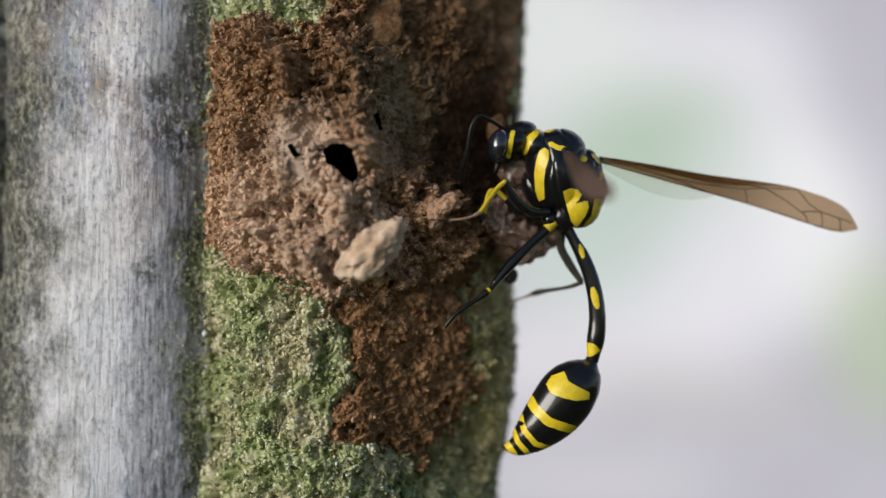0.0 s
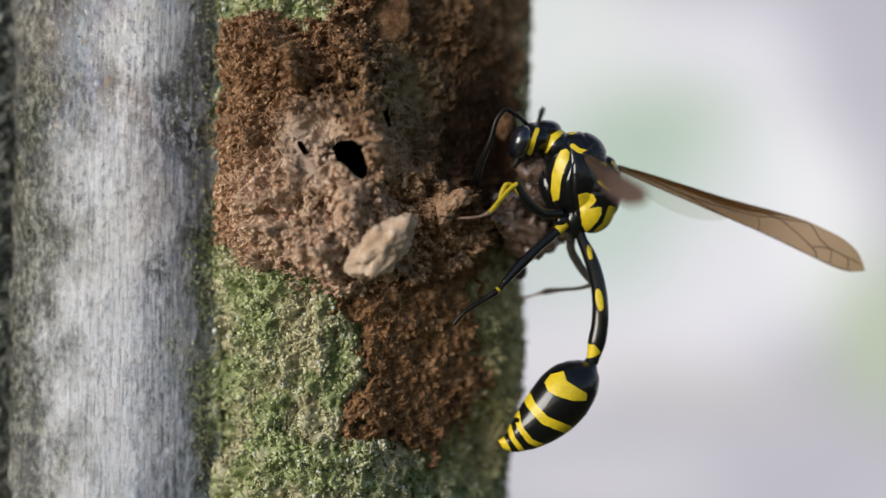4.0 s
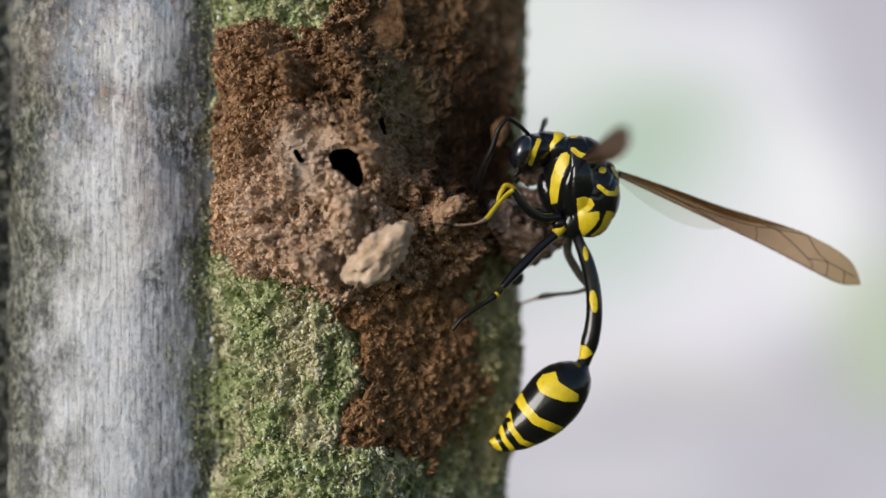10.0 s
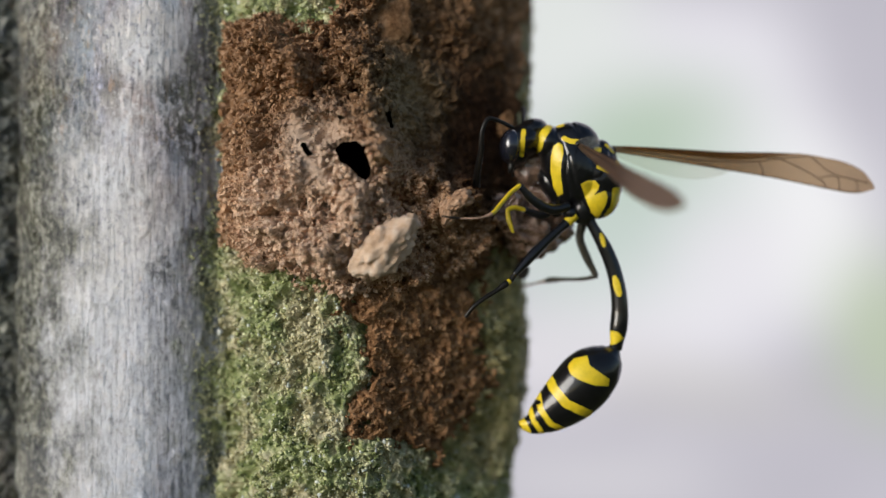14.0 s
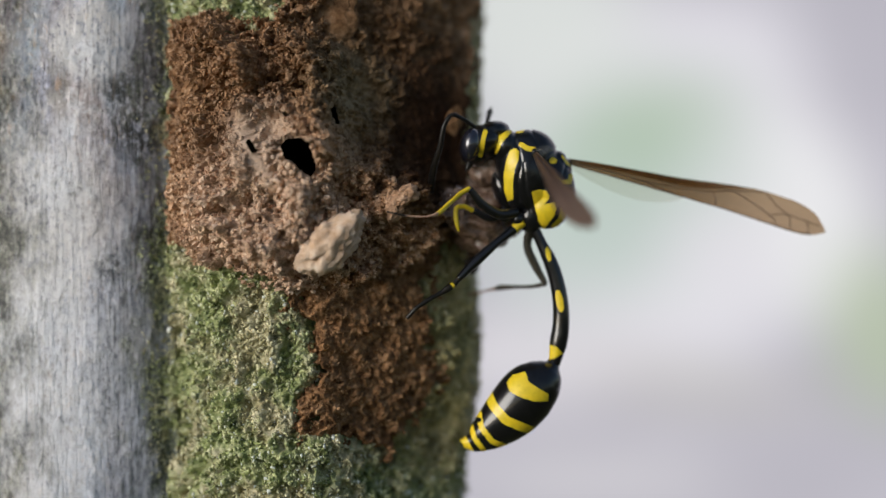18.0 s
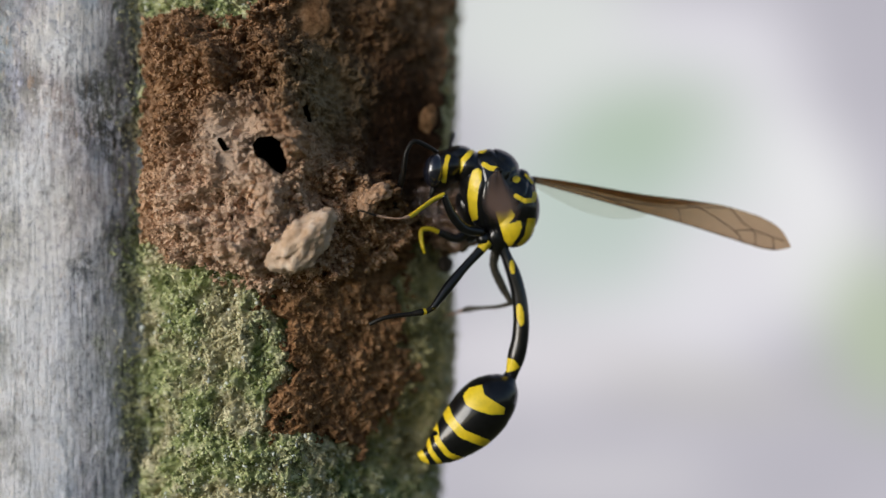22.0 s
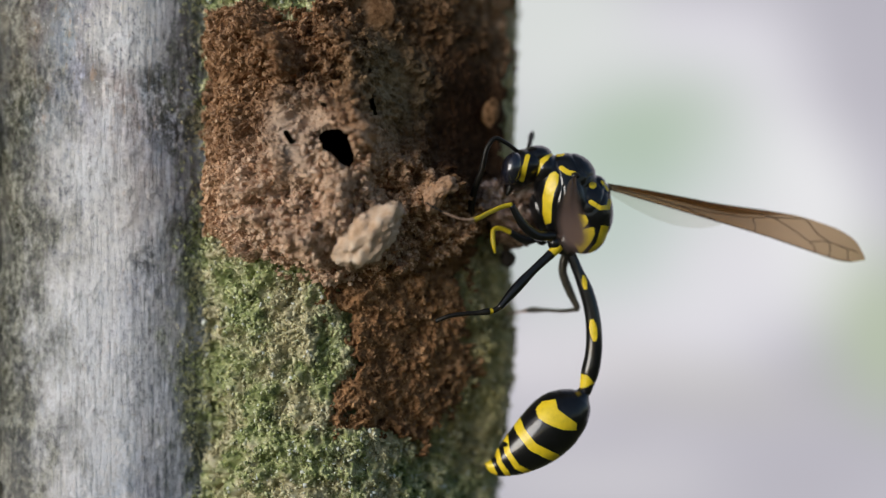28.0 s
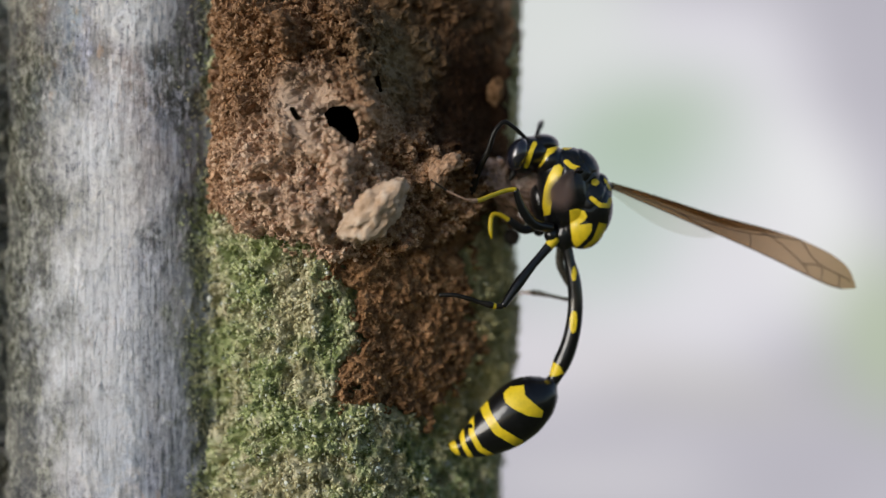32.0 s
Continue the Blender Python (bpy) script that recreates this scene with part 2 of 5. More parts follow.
def moss_material(name, leafy):
    m, n, l, b = material(name, 0.45)
    b.inputs["Specular IOR Level"].default_value = 0.4
    big = noise_tex(n, l, mapped(n, l, 0.24), 4, 0.65)
    mid = noise_tex(n, l, mapped(n, l, 1.1), 5, 0.65)
    fine = noise_tex(n, l, mapped(n, l, 5.0), 4, 0.65)
    green = ramp(n, l, mid, [(0.33, (0.055, 0.085, 0.028)), (0.46, (0.30, 0.36, 0.12)), (0.62, (0.60, 0.63, 0.33))])
    tan = ramp(n, l, mid, [(0.33, (0.14, 0.12, 0.055)), (0.46, (0.50, 0.45, 0.25)), (0.62, (0.79, 0.72, 0.50))])
    base = mix(n, l, ramp(n, l, big, [(0.45, (0, 0, 0)), (0.57, (0.95, 0.95, 0.95))]), green, tan)
    if leafy:
        r = island(n)
        base = mix(n, l, ramp(n, l, r, [(0.5, (0, 0, 0)), (0.95, (0.7, 0.7, 0.7))]), base, (0.70, 0.70, 0.48))
        base = mix(n, l, ramp(n, l, r, [(0.0, (0.75, 0.75, 0.75)), (0.16, (0, 0, 0))]), base, (0.05, 0.075, 0.035))
        base = mix(n, l, ramp(n, l, r, [(0.945, (0, 0, 0)), (0.955, (0.85, 0.85, 0.85))]), base, (0.72, 0.76, 0.74))
    else:
        base = mix(n, l, 0.3, base, (0.06, 0.065, 0.04))
    # olive-tan moss along the outer edge, lightened for the light from behind
    dry = spot(n, l, place(*unplan(850, 640, 9)), 0.0085, 0.004)
    dry = mix(n, l, 1.0, dry, spot(n, l, place(*unplan(880, 170, 14)), 0.0125, 0.004), "LIGHTEN")
    base = mix(n, l, mul(n, l, dry, 0.75), base, ramp(n, l, mid, [(0.32, (0.22, 0.185, 0.07)), (0.6, (0.62, 0.53, 0.26))]))
    l.new(base, b.inputs["Base Color"])
    relief(n, l, b, fine, 0.6, 0.0001)
    return m


def mud_material(name, dark, mid, pale, shade_and_tone=True, rough=0.85, crumb=False):
    m, n, l, b = material(name, rough)
    big = noise_tex(n, l, mapped(n, l, 0.2), 4, 0.6)
    med = noise_tex(n, l, mapped(n, l, 1.3), 5, 0.65)
    fine = noise_tex(n, l, mapped(n, l, 7.0), 4, 0.7)
    base = ramp(n, l, med, [(0.3, dark), (0.5, mid), (0.72, pale)])
    base = mix(n, l, mul(n, l, ramp(n, l, big, [(0.4, (0, 0, 0)), (0.65, (1, 1, 1))]), 0.45), base, dark)
    if crumb:
        r = island(n)
        base = mix(n, l, ramp(n, l, r, [(0.0, (0.6, 0.6, 0.6)), (0.4, (0, 0, 0))]), base, dark)
        base = mix(n, l, ramp(n, l, r, [(0.7, (0, 0, 0)), (1.0, (0.6, 0.6, 0.6))]), base, pale)
    if shade_and_tone:
        # brown mud of the upper right, also darkened for the shade on it
        brown = spot(n, l, place(*unplan(765, 90, 4)), 0.0085, 0.005)
        base = mix(n, l, mul(n, l, brown, 0.85), base, ramp(n, l, med, [(0.3, (0.05, 0.024, 0.01)), (0.5, (0.165, 0.088, 0.04)), (0.7, (0.33, 0.19, 0.10))]))
        # two near-black spots paint the shade of the right-hand hollow
        wet = spot(n, l, place(*unplan(815, 235, 6.5)), 0.0064, 0.0036)
        hollow_shade = spot(n, l, place(*unplan(760, 305, 4)), 0.0022, 0.0018)
        both = mix(n, l, 1.0, wet, hollow_shade, "LIGHTEN")
        base = mix(n, l, mul(n, l, both, 0.93), base, ramp(n, l, med, [(0.3, (0.016, 0.006, 0.003)), (0.7, (0.07, 0.03, 0.013))]))
        # darker upper left: the shade there is put into the colour
        top = spot(n, l, place(*unplan(435, 95, 1)), 0.0082, 0.0042)
        base = mix(n, l, mul(n, l, top, 0.55), base, ramp(n, l, med, [(0.32, (0.055, 0.024, 0.009)), (0.5, (0.18, 0.09, 0.039)), (0.7, (0.38, 0.22, 0.115))]))
        # paler lower left: the light falling there is put into the colour
        dry = spot(n, l, place(*unplan(485, 415, -1)), 0.0068, 0.0042)
        base = mix(n, l, mul(n, l, dry, 0.8), base, ramp(n, l, med, [(0.3, (0.36, 0.215, 0.135)), (0.48, (0.74, 0.54, 0.395)), (0.7, (0.88, 0.71, 0.57))]))
        clay = spot(n, l, place(*unplan(652, 160, 2)), 0.0036, 0.0026)
        base = mix(n, l, mul(n, l, clay, 0.75), base, ramp(n, l, med, [(0.32, (0.18, 0.125, 0.066)), (0.6, (0.40, 0.305, 0.18))]))
        skin = spot(n, l, place(*unplan(490, 245, 0)), 0.0028, 0.0014)
        base = mix(n, l, mul(n, l, skin, 0.6), base, (0.54, 0.42, 0.33))
    l.new(base, b.inputs["Base Color"])
    relief(n, l, b, mix(n, l, 0.4, fine, med), 0.8, 0.00016)
    return m


def plain_material(name, colour, rough, vary=0.25, scale=3.0, coat=0.0, gloss=0.5):
    m, n, l, b = material(name, rough)
    t = noise_tex(n, l, local(n, l, scale), 4, 0.6)
    lo, hi = tuple(c * (1 - vary) for c in colour), tuple(min(1, c * (1 + vary)) for c in colour)
    l.new(ramp(n, l, t, [(0.3, lo), (0.7, hi)]), b.inputs["Base Color"])
    b.inputs["Specular IOR Level"].default_value = gloss
    b.inputs["Coat Weight"].default_value = coat
    b.inputs["Coat Roughness"].default_value = 0.05
    fine = noise_tex(n, l, local(n, l, scale * 4), 3, 0.6)
    relief(n, l, b, fine, 0.25, 0.00004)
    return m


def wing_material(name, lo, hi, tip, tint, shares, rough=0.25):
    """Pleated membrane: amber streaks at the root, paler and clearer towards the tip."""
    m, n, l, b = material(name, rough)
    t = noise_tex(n, l, local(n, l, 1.0, (0.10, 3.2, 1.0)), 4, 0.65)
    sep = n.new("ShaderNodeSeparateXYZ")
    l.new(n.new("ShaderNodeTexCoord").outputs["Object"], sep.inputs[0])
    far = n.new("ShaderNodeMapRange")
    far.interpolation_type = "SMOOTHSTEP"
    far.inputs["From Min"].default_value, far.inputs["From Max"].default_value = 0.0085, 0.0165
    l.new(sep.outputs[0], far.inputs["Value"])
    base = ramp(n, l, t, [(0.38, lo), (0.62, hi)])
    l.new(mix(n, l, mul(n, l, far.outputs[0], 0.85), base, tip), b.inputs["Base Color"])
    thin = n.new("ShaderNodeBsdfTranslucent")
    thin.inputs["Color"].default_value = (0.35, 0.20, 0.09, 1)
    clear = n.new("ShaderNodeBsdfTransparent")
    clear.inputs["Color"].default_value = (*tint, 1)
    mx, mx2 = n.new("ShaderNodeMixShader"), n.new("ShaderNodeMixShader")
    mx.inputs[0].default_value = 0.35
    share = n.new("ShaderNodeMapRange")
    share.inputs["To Min"].default_value, share.inputs["To Max"].default_value = shares
    l.new(far.outputs[0], share.inputs["Value"])
    l.new(share.outputs[0], mx2.inputs[0])
    l.new(b.outputs[0], mx.inputs[1])
    l.new(thin.outputs[0], mx.inputs[2])
    l.new(mx.outputs[0], mx2.inputs[1])
    l.new(clear.outputs[0], mx2.inputs[2])
    l.new(mx2.outputs[0], n["Material Output"].inputs[0])
    return m


def film_material():
    m, n, l, b = material("clear_wing", 0.2)
    clear = n.new("ShaderNodeBsdfTransparent")
    clear.inputs["Color"].default_value = (0.93, 0.92, 0.88, 1)
    mx = n.new("ShaderNodeMixShader")
    mx.inputs[0].default_value = 0.86
    b.inputs["Base Color"].default_value = (0.5, 0.5, 0.45, 1)
    l.new(b.outputs[0], mx.inputs[1])
    l.new(clear.outputs[0], mx.inputs[2])
    l.new(mx.outputs[0], n["Material Output"].inputs[0])
    return m


BARK = bark_material()
MOSS_SKIN, MOSS = moss_material("moss_skin", False), moss_material("moss_tuft", True)
MUD = mud_material("dry_mud", (0.16, 0.076, 0.034), (0.52, 0.305, 0.168), (0.78, 0.55, 0.37))
CRUMBS = mud_material("mud_crumbs", (0.15, 0.07, 0.03), (0.54, 0.32, 0.175), (0.84, 0.61, 0.43), crumb=True)
SMEAR = mud_material("brown_soil", (0.08, 0.039, 0.017), (0.31, 0.166, 0.078), (0.56, 0.345, 0.19), shade_and_tone=False)
SMEAR_CRUMBS = mud_material("soil_crumbs", (0.08, 0.04, 0.018), (0.32, 0.172, 0.08), (0.58, 0.365, 0.2), shade_and_tone=False, crumb=True)
# near-black, so the shade inside the hole is carried by the colour
CELL = mud_material("shade_dark_cell_mud", (0.012, 0.006, 0.003), (0.025, 0.013, 0.007), (0.04, 0.022, 0.012), shade_and_tone=False)
RIM = mud_material("tan_clay", (0.20, 0.11, 0.06), (0.44, 0.27, 0.165), (0.62, 0.43, 0.30), shade_and_tone=False)
CLAY = mud_material("pale_clay", (0.50, 0.32, 0.20), (0.74, 0.56, 0.41), (0.86, 0.74, 0.62), shade_and_tone=False)
WET = mud_material("wet_mud", (0.12, 0.066, 0.042), (0.29, 0.18, 0.125), (0.46, 0.32, 0.24), shade_and_tone=False, rough=0.22)
WET.node_tree.nodes["Principled BSDF"].inputs["Coat Weight"].default_value = 0.9
BLACK = plain_material("black_chitin", (0.006, 0.006, 0.007), 0.3, 0.4, 2.0, coat=0.8, gloss=0.3)
YELLOW = plain_material("yellow_chitin", (0.80, 0.59, 0.02), 0.42, 0.1, 2.0, coat=0.2)
EYE = plain_material("compound_eye", (0.014, 0.015, 0.024), 0.22, 0.3, 6.0, coat=1.0, gloss=0.8)
LEG_PALE = plain_material("pale_tarsus", (0.42, 0.27, 0.19), 0.4, 0.3, 3.0)
LEG_DARK = plain_material("dark_leg", (0.014, 0.012, 0.010), 0.35, 0.4, 3.0, coat=0.0, gloss=0.3)
LEG_OLIVE = plain_material("olive_leg", (0.07, 0.062, 0.045), 0.4, 0.4, 3.0)
WING = wing_material("amber_wing", (0.085, 0.036, 0.012), (0.38, 0.19, 0.06), (0.42, 0.31, 0.20), (0.78, 0.66, 0.53), (0.5, 0.76))
# darker copy for the near wing: its shaded side put into the colour
SHADED_WING = wing_material("shaded_wing", (0.06, 0.038, 0.027), (0.15, 0.10, 0.073), (0.23, 0.165, 0.14), (0.62, 0.50, 0.42), (0.08, 0.28), 0.65)
FILM = film_material()
VEIN = plain_material("wing_vein", (0.035, 0.016, 0.008), 0.4, 0.3, 3.0)
SEED = plain_material("dark_seed", (0.035, 0.025, 0.018), 0.7, 0.4, 3.0)


# ---- mesh helpers ----
def mesh_of(name, verts, faces, mats, parent=None, label="", shade=True, slots=None):
    """One mesh object from arrays of plan millimetres (metres when parent carries them)."""
    me = bpy.data.meshes.new(name)
    me.from_pydata(np.asarray(verts).tolist(), [], np.asarray(faces).tolist() if not isinstance(faces, list) else faces)
    for m in mats if isinstance(mats, (list, tuple)) else [mats]:
        me.materials.append(m)
    if slots is not None:
        me.polygons.foreach_set("material_index", np.asarray(slots, np.int32))
    me.polygons.foreach_set("use_smooth", np.full(len(me.polygons), shade))
    me.update()
    ob = new(name, me)
    if parent:
        ob.parent = parent
    if label:
        ob["label"] = label
    return ob


def world_mm(q):
    """Plan millimetres to metres."""
    q = np.asarray(q, float) * MM
    q[:, 2] += LEVEL
    return q


def grid_faces(rows, cols, keep=None):
    i = np.arange(rows * cols).reshape(rows, cols)
    f = np.stack([i[:-1, :-1], i[:-1, 1:], i[1:, 1:], i[1:, :-1]], -1).reshape(-1, 4)
    return f if keep is None else f[keep[f].all(1)]


def compact(verts, faces):
    used = np.unique(faces)
    index = np.zeros(len(verts), int)
    index[used] = np.arange(len(used))
    return verts[used], index[faces]


def thing(name, label, category, at=(0, 0, 0), group="", kind=""):
    ob = new(name)
    ob.location = at
    ob.empty_display_size = 0.01
    return tagged(ob, label, category, group, kind)


ICO = None


def ico():
    global ICO
    if ICO is None:
        bm = bmesh.new()
        bmesh.ops.create_icosphere(bm, subdivisions=1, radius=1)
        ICO = (np.array([v.co[:] for v in bm.verts]), np.array([[v.index for v in f.verts] for f in bm.faces]))
        bm.free()
    return ICO


def scatter(centres, sizes, seed):
    """Small uneven crumbs joined into arrays."""
    rng = np.random.default_rng(seed)
    base, faces = ico()
    n, k = len(centres), len(base)
    rough = 1 + 0.75 * (rng.random((n, k, 1)) - 0.5) * 2
    shape = base[None] * rough * rng.uniform(0.45, 1.4, (n, 1, 3))
    turn = rng.normal(size=(n, 3, 3))
    q, _ = np.linalg.qr(turn)
    shape = np.einsum("nki,nij->nkj", shape, q)
    verts = centres[:, None] + shape * sizes[:, None, None]
    f = (faces[None] + (np.arange(n) * k)[:, None, None]).reshape(-1, 3)
    return verts.reshape(-1, 3), f


# ---- backdrop, ground ----
def backdrop_material():
    m = bpy.data.materials.new("pale_garden_haze")
    m.use_nodes = True
    n, l = m.node_tree.nodes, m.node_tree.links
    n.remove(n["Principled BSDF"])
    e = n.new("ShaderNodeEmission")
    out = n["Material Output"]
    l.new(e.outputs[0], out.inputs[0])
    geo = n.new("ShaderNodeNewGeometry")
    def blob(u, v, ru, rv, colour, amount, core, lean, under):
        """A soft oval of colour, flat inside its core share, leaning by some degrees."""
        sub = n.new("ShaderNodeVectorMath")
        sub.operation = "SUBTRACT"
        k = HAZE * 1.0 / 2926.0
        sub.inputs[1].default_value = ((u - 784) * k, 0, LEVEL - (v - 441) * k)
        l.new(geo.outputs["Position"], sub.inputs[0])
        rot = n.new("ShaderNodeVectorRotate")
        rot.rotation_type = "Y_AXIS"
        rot.inputs["Angle"].default_value = radians(lean)
        l.new(sub.outputs[0], rot.inputs["Vector"])
        sc = n.new("ShaderNodeVectorMath")
        sc.operation = "MULTIPLY"
        sc.inputs[1].default_value = (1 / (ru * k), 0, 1 / (rv * k))
        l.new(rot.outputs[0], sc.inputs[0])
        le = n.new("ShaderNodeVectorMath")
        le.operation = "LENGTH"
        l.new(sc.outputs[0], le.inputs[0])
        mr = n.new("ShaderNodeMapRange")
        mr.interpolation_type = "SMOOTHSTEP"
        mr.inputs["From Min"].default_value, mr.inputs["From Max"].default_value = 1.0, core
        l.new(le.outputs["Value"], mr.inputs["Value"])
        return mix(n, l, mul(n, l, mr.outputs[0], amount), under, colour)

    soft = noise_tex(n, l, mapped(n, l, 0.0035), 2, 0.5)
    col = ramp(n, l, soft, [(0.35, (0.60, 0.58, 0.655)), (0.65, (0.70, 0.68, 0.755))])
    for u, v, ru, rv, colour, amount, core, lean in (
            (1180, 330, 380, 420, (1.0, 0.985, 1.04), 0.95, 0.55, 20), (930, 40, 300, 230, (0.93, 0.97, 0.94), 0.9, 0.3, 0),
            (1290, 95, 180, 130, (0.97, 0.95, 1.02), 0.8, 0.3, 0), (1440, 400, 150, 260, (1.06, 1.06, 1.08), 0.95, 0.35, 20),
            (960, 630, 330, 130, (0.93, 0.90, 0.95), 0.9, 0.3, 0),
            (1070, 350, 340, 250, (0.66, 0.77, 0.71), 0.95, 0.3, 25), (1150, 225, 270, 150, (0.52, 0.67, 0.49), 0.65, 0.15, 15),
            (1290, 300, 120, 130, (0.84, 0.90, 0.87), 0.6, 0.2, 0), (1290, 425, 190, 90, (0.97, 0.95, 1.0), 0.75, 0.2, 0),
            (1570, 590, 160, 230, (0.60, 0.70, 0.50), 0.8, 0.3, 15), (1250, 690, 340, 60, (0.70, 0.68, 0.64), 0.65, 0.2, -6),
            (1060, 850, 340, 110, (0.80, 0.78, 0.83), 0.8, 0.3, 0), (1420, 850, 300, 120, (0.64, 0.62, 0.69), 0.6, 0.2, 0)):
        col = blob(u, v, ru, rv, colour, amount, core, lean, col)
    l.new(col, e.inputs[0])
    e.inputs[1].default_value = 0.85
    return m


HAZE = 3.2
haze = mesh_of("backdrop", [(-6, HAZE - 0.12, 0), (6, HAZE - 0.12, 0), (6, HAZE - 0.12, 5), (-6, HAZE - 0.12, 5)], [(0, 1, 2, 3)], backdrop_material())
tagged(haze, "pale hazy garden distance behind the stem", "backdrop", kind="structure")


def ground_material():
    m, n, l, b = material("garden_soil", 0.95)
    t = noise_tex(n, l, mapped(n, l, 0.004), 6, 0.65)
    l.new(ramp(n, l, t, [(0.35, (0.07, 0.05, 0.03)), (0.55, (0.10, 0.11, 0.05)), (0.7, (0.14, 0.15, 0.07))]), b.inputs["Base Color"])
    return m


ground = mesh_of("ground", [(-400, -400, 0), (400, -400, 0), (400, 400, 0), (-400, 400, 0)], [(0, 1, 2, 3)], ground_material())
tagged(ground, "bare garden soil with low green growth", "ground", kind="structure")


# ---- the stem: two round lobes side by side, grey bark and mossy bark ----
LOBES = ((-45.4, 13.6, 9.0, 2.2, 8.0), (-27.7, 8.6, 4.2, 2.3, 6.0), (-8.35, 12.35, 2.0, 2.7, 12.3))


BLEND = 1.6


def front(x):
    """Depth of the stem's front over x."""
    total = np.zeros(np.shape(x))
    for xc, r, near, p, deep in LOBES:
        s = np.clip(np.abs((x - xc) / r), 0, 1)
        p = np.where(x > xc, min(p, 2.1), p)
        d = near + deep * (1 - (1 - s ** p) ** (1 / p))
        total = total + np.where(s < 1, np.exp(-d / BLEND), 0)
    return -BLEND * np.log(total + 1e-9)


def section(gap=0.11):
    """The front's outline from the far left lobe round the right-hand edge, at even steps."""
    xs = np.concatenate([np.linspace(-56.3, -12, 5000), -8.35 + 12.35 * np.sin(np.linspace(np.arcsin(-3.65 / 12.35), np.pi / 2, 2500))])
    pts = np.stack([xs, front(xs)], 1)
    turn = np.linspace(0, np.radians(55), 400)[1:]
    pts = np.concatenate([pts, np.stack([-8.35 + 12.35 * np.cos(turn), 14.3 + 12.3 * np.sin(turn)], 1)])
    step = np.hypot(*np.diff(pts, axis=0).T)
    s = np.concatenate([[0], np.cumsum(step)])
    even = np.arange(0, s[-1], gap)
    return np.stack([np.interp(even, s, pts[:, 0]), np.interp(even, s, pts[:, 1])], 1), even


def bulge(x, z):
    """The edge of the mossy lobe swells and narrows with height."""
    w = np.interp(z, [-27, -19, -15.5, -8.5, -2, 4, 11, 20, 27], [-2.3, -1.9, -1.1, -0.35, -0.7, -0.7, -0.4, -0.05, 0.1])
    return w * smooth(x, -8, 3)


def sink(x, z):
    """The mossy lobe falls back towards its top and on its outer half, but for the mound of the nest."""
    mound = np.exp(-((x + 2.0) / 2.6) ** 2 - ((z - 4.0) / 2.2) ** 2)
    return smooth(x, -20.5, -12) * 3.2 * smooth(z, 12.5, 20) + 2.6 * smooth(x, -9.5, -3.5) * (1 - smooth(x, 1.5, 3.8)) * (1 - mound)


def outward(sec):
    t = np.gradient(sec, axis=0)
    t /= np.hypot(*t.T)[:, None]
    return np.stack([t[:, 1], -t[:, 0]], 1)


SECTION, ARC = section()
NORMAL = outward(SECTION)
ZS = np.arange(-24.6, 24.6, 0.12)
SPLIT = int(np.argmin(np.abs(SECTION[:, 0] + 19.9)))

NEST = [(338, 60), (352, 38), (420, 30), (480, 52), (520, 30), (545, -20), (560, -140), (850, -140), (862, 60), (858, 210), (845, 330), (815, 400),
        (770, 440), (720, 480), (640, 500), (560, 515), (505, 505), (470, 480), (415, 470), (370, 445), (344, 425), (337, 330), (330, 200)]
SOIL = [(500, 480), (600, 460), (740, 380), (815, 395), (800, 440), (778, 490), (775, 530), (785, 590), (796, 650), (770, 715), (735, 745), (700, 795), (620, 775),
        (560, 755), (542, 700), (585, 655), (570, 600), (545, 560), (520, 520)]
HOLE = [(521, 258), (533, 247), (556, 244), (570, 254), (577, 276), (583, 298), (574, 310), (558, 303), (546, 288), (528, 278)]
DOT = [(525, 194), (533, 194), (535, 202), (527, 203)]
PIT = [(460, 246), (466, 248), (479, 268), (470, 270), (462, 258)]
SLIT = [(611, 191), (616, 192), (624, 216), (620, 219), (613, 206)]


def stem_points(cols, lift, sec=None, zs=None):
    """Grid of the stem's surface for those columns; lift(x, s, z) in millimetres along the normal."""
    sec, arc, nrm = sec or (SECTION, ARC, NORMAL)
    zs = ZS if zs is None else zs
    x = np.tile(sec[cols, 0], len(zs))
    d = np.tile(sec[cols, 1], len(zs))
    nx, nd = np.tile(nrm[cols, 0], len(zs)), np.tile(nrm[cols, 1], len(zs))
    s, z = np.tile(arc[cols], len(zs)), np.repeat(zs, len(cols))
    x, d = x + bulge(x, z), d + sink(x, z)
    h = lift(np.stack([x, d, z], 1), s, z)
    return np.stack([x + nx * h, d + nd * h, z], 1), np.stack([nx, nd], 1), s


def bark_lift(p, s, z):
    a = np.stack([s * 2.6, z * 0.16, 0 * s], 1)
    b = np.stack([s * 7.0, z * 0.7, 0 * s], 1)
    c = np.stack([s * 0.9, z * 0.7, 0 * s], 1)
    out = 0.05 * fbm(a, 3, 3) + 0.05 * fbm(b, 3, 9) + 0.22 * fbm(c * 0.4, 3, 21)
    lump = np.clip(fbm(c * 1.1, 5, 33, 0.65) - 0.08, 0, 1)
    edge = smooth(np.abs(p[:, 0] + 27.4), 4.5, 7.5)
    return out + 0.22 * lump + edge * (0.5 * grains(np.stack([s, z], 1) * 1.9, 7) * np.clip(fbm(c * 0.8, 3, 5) + 0.35, 0, 1))


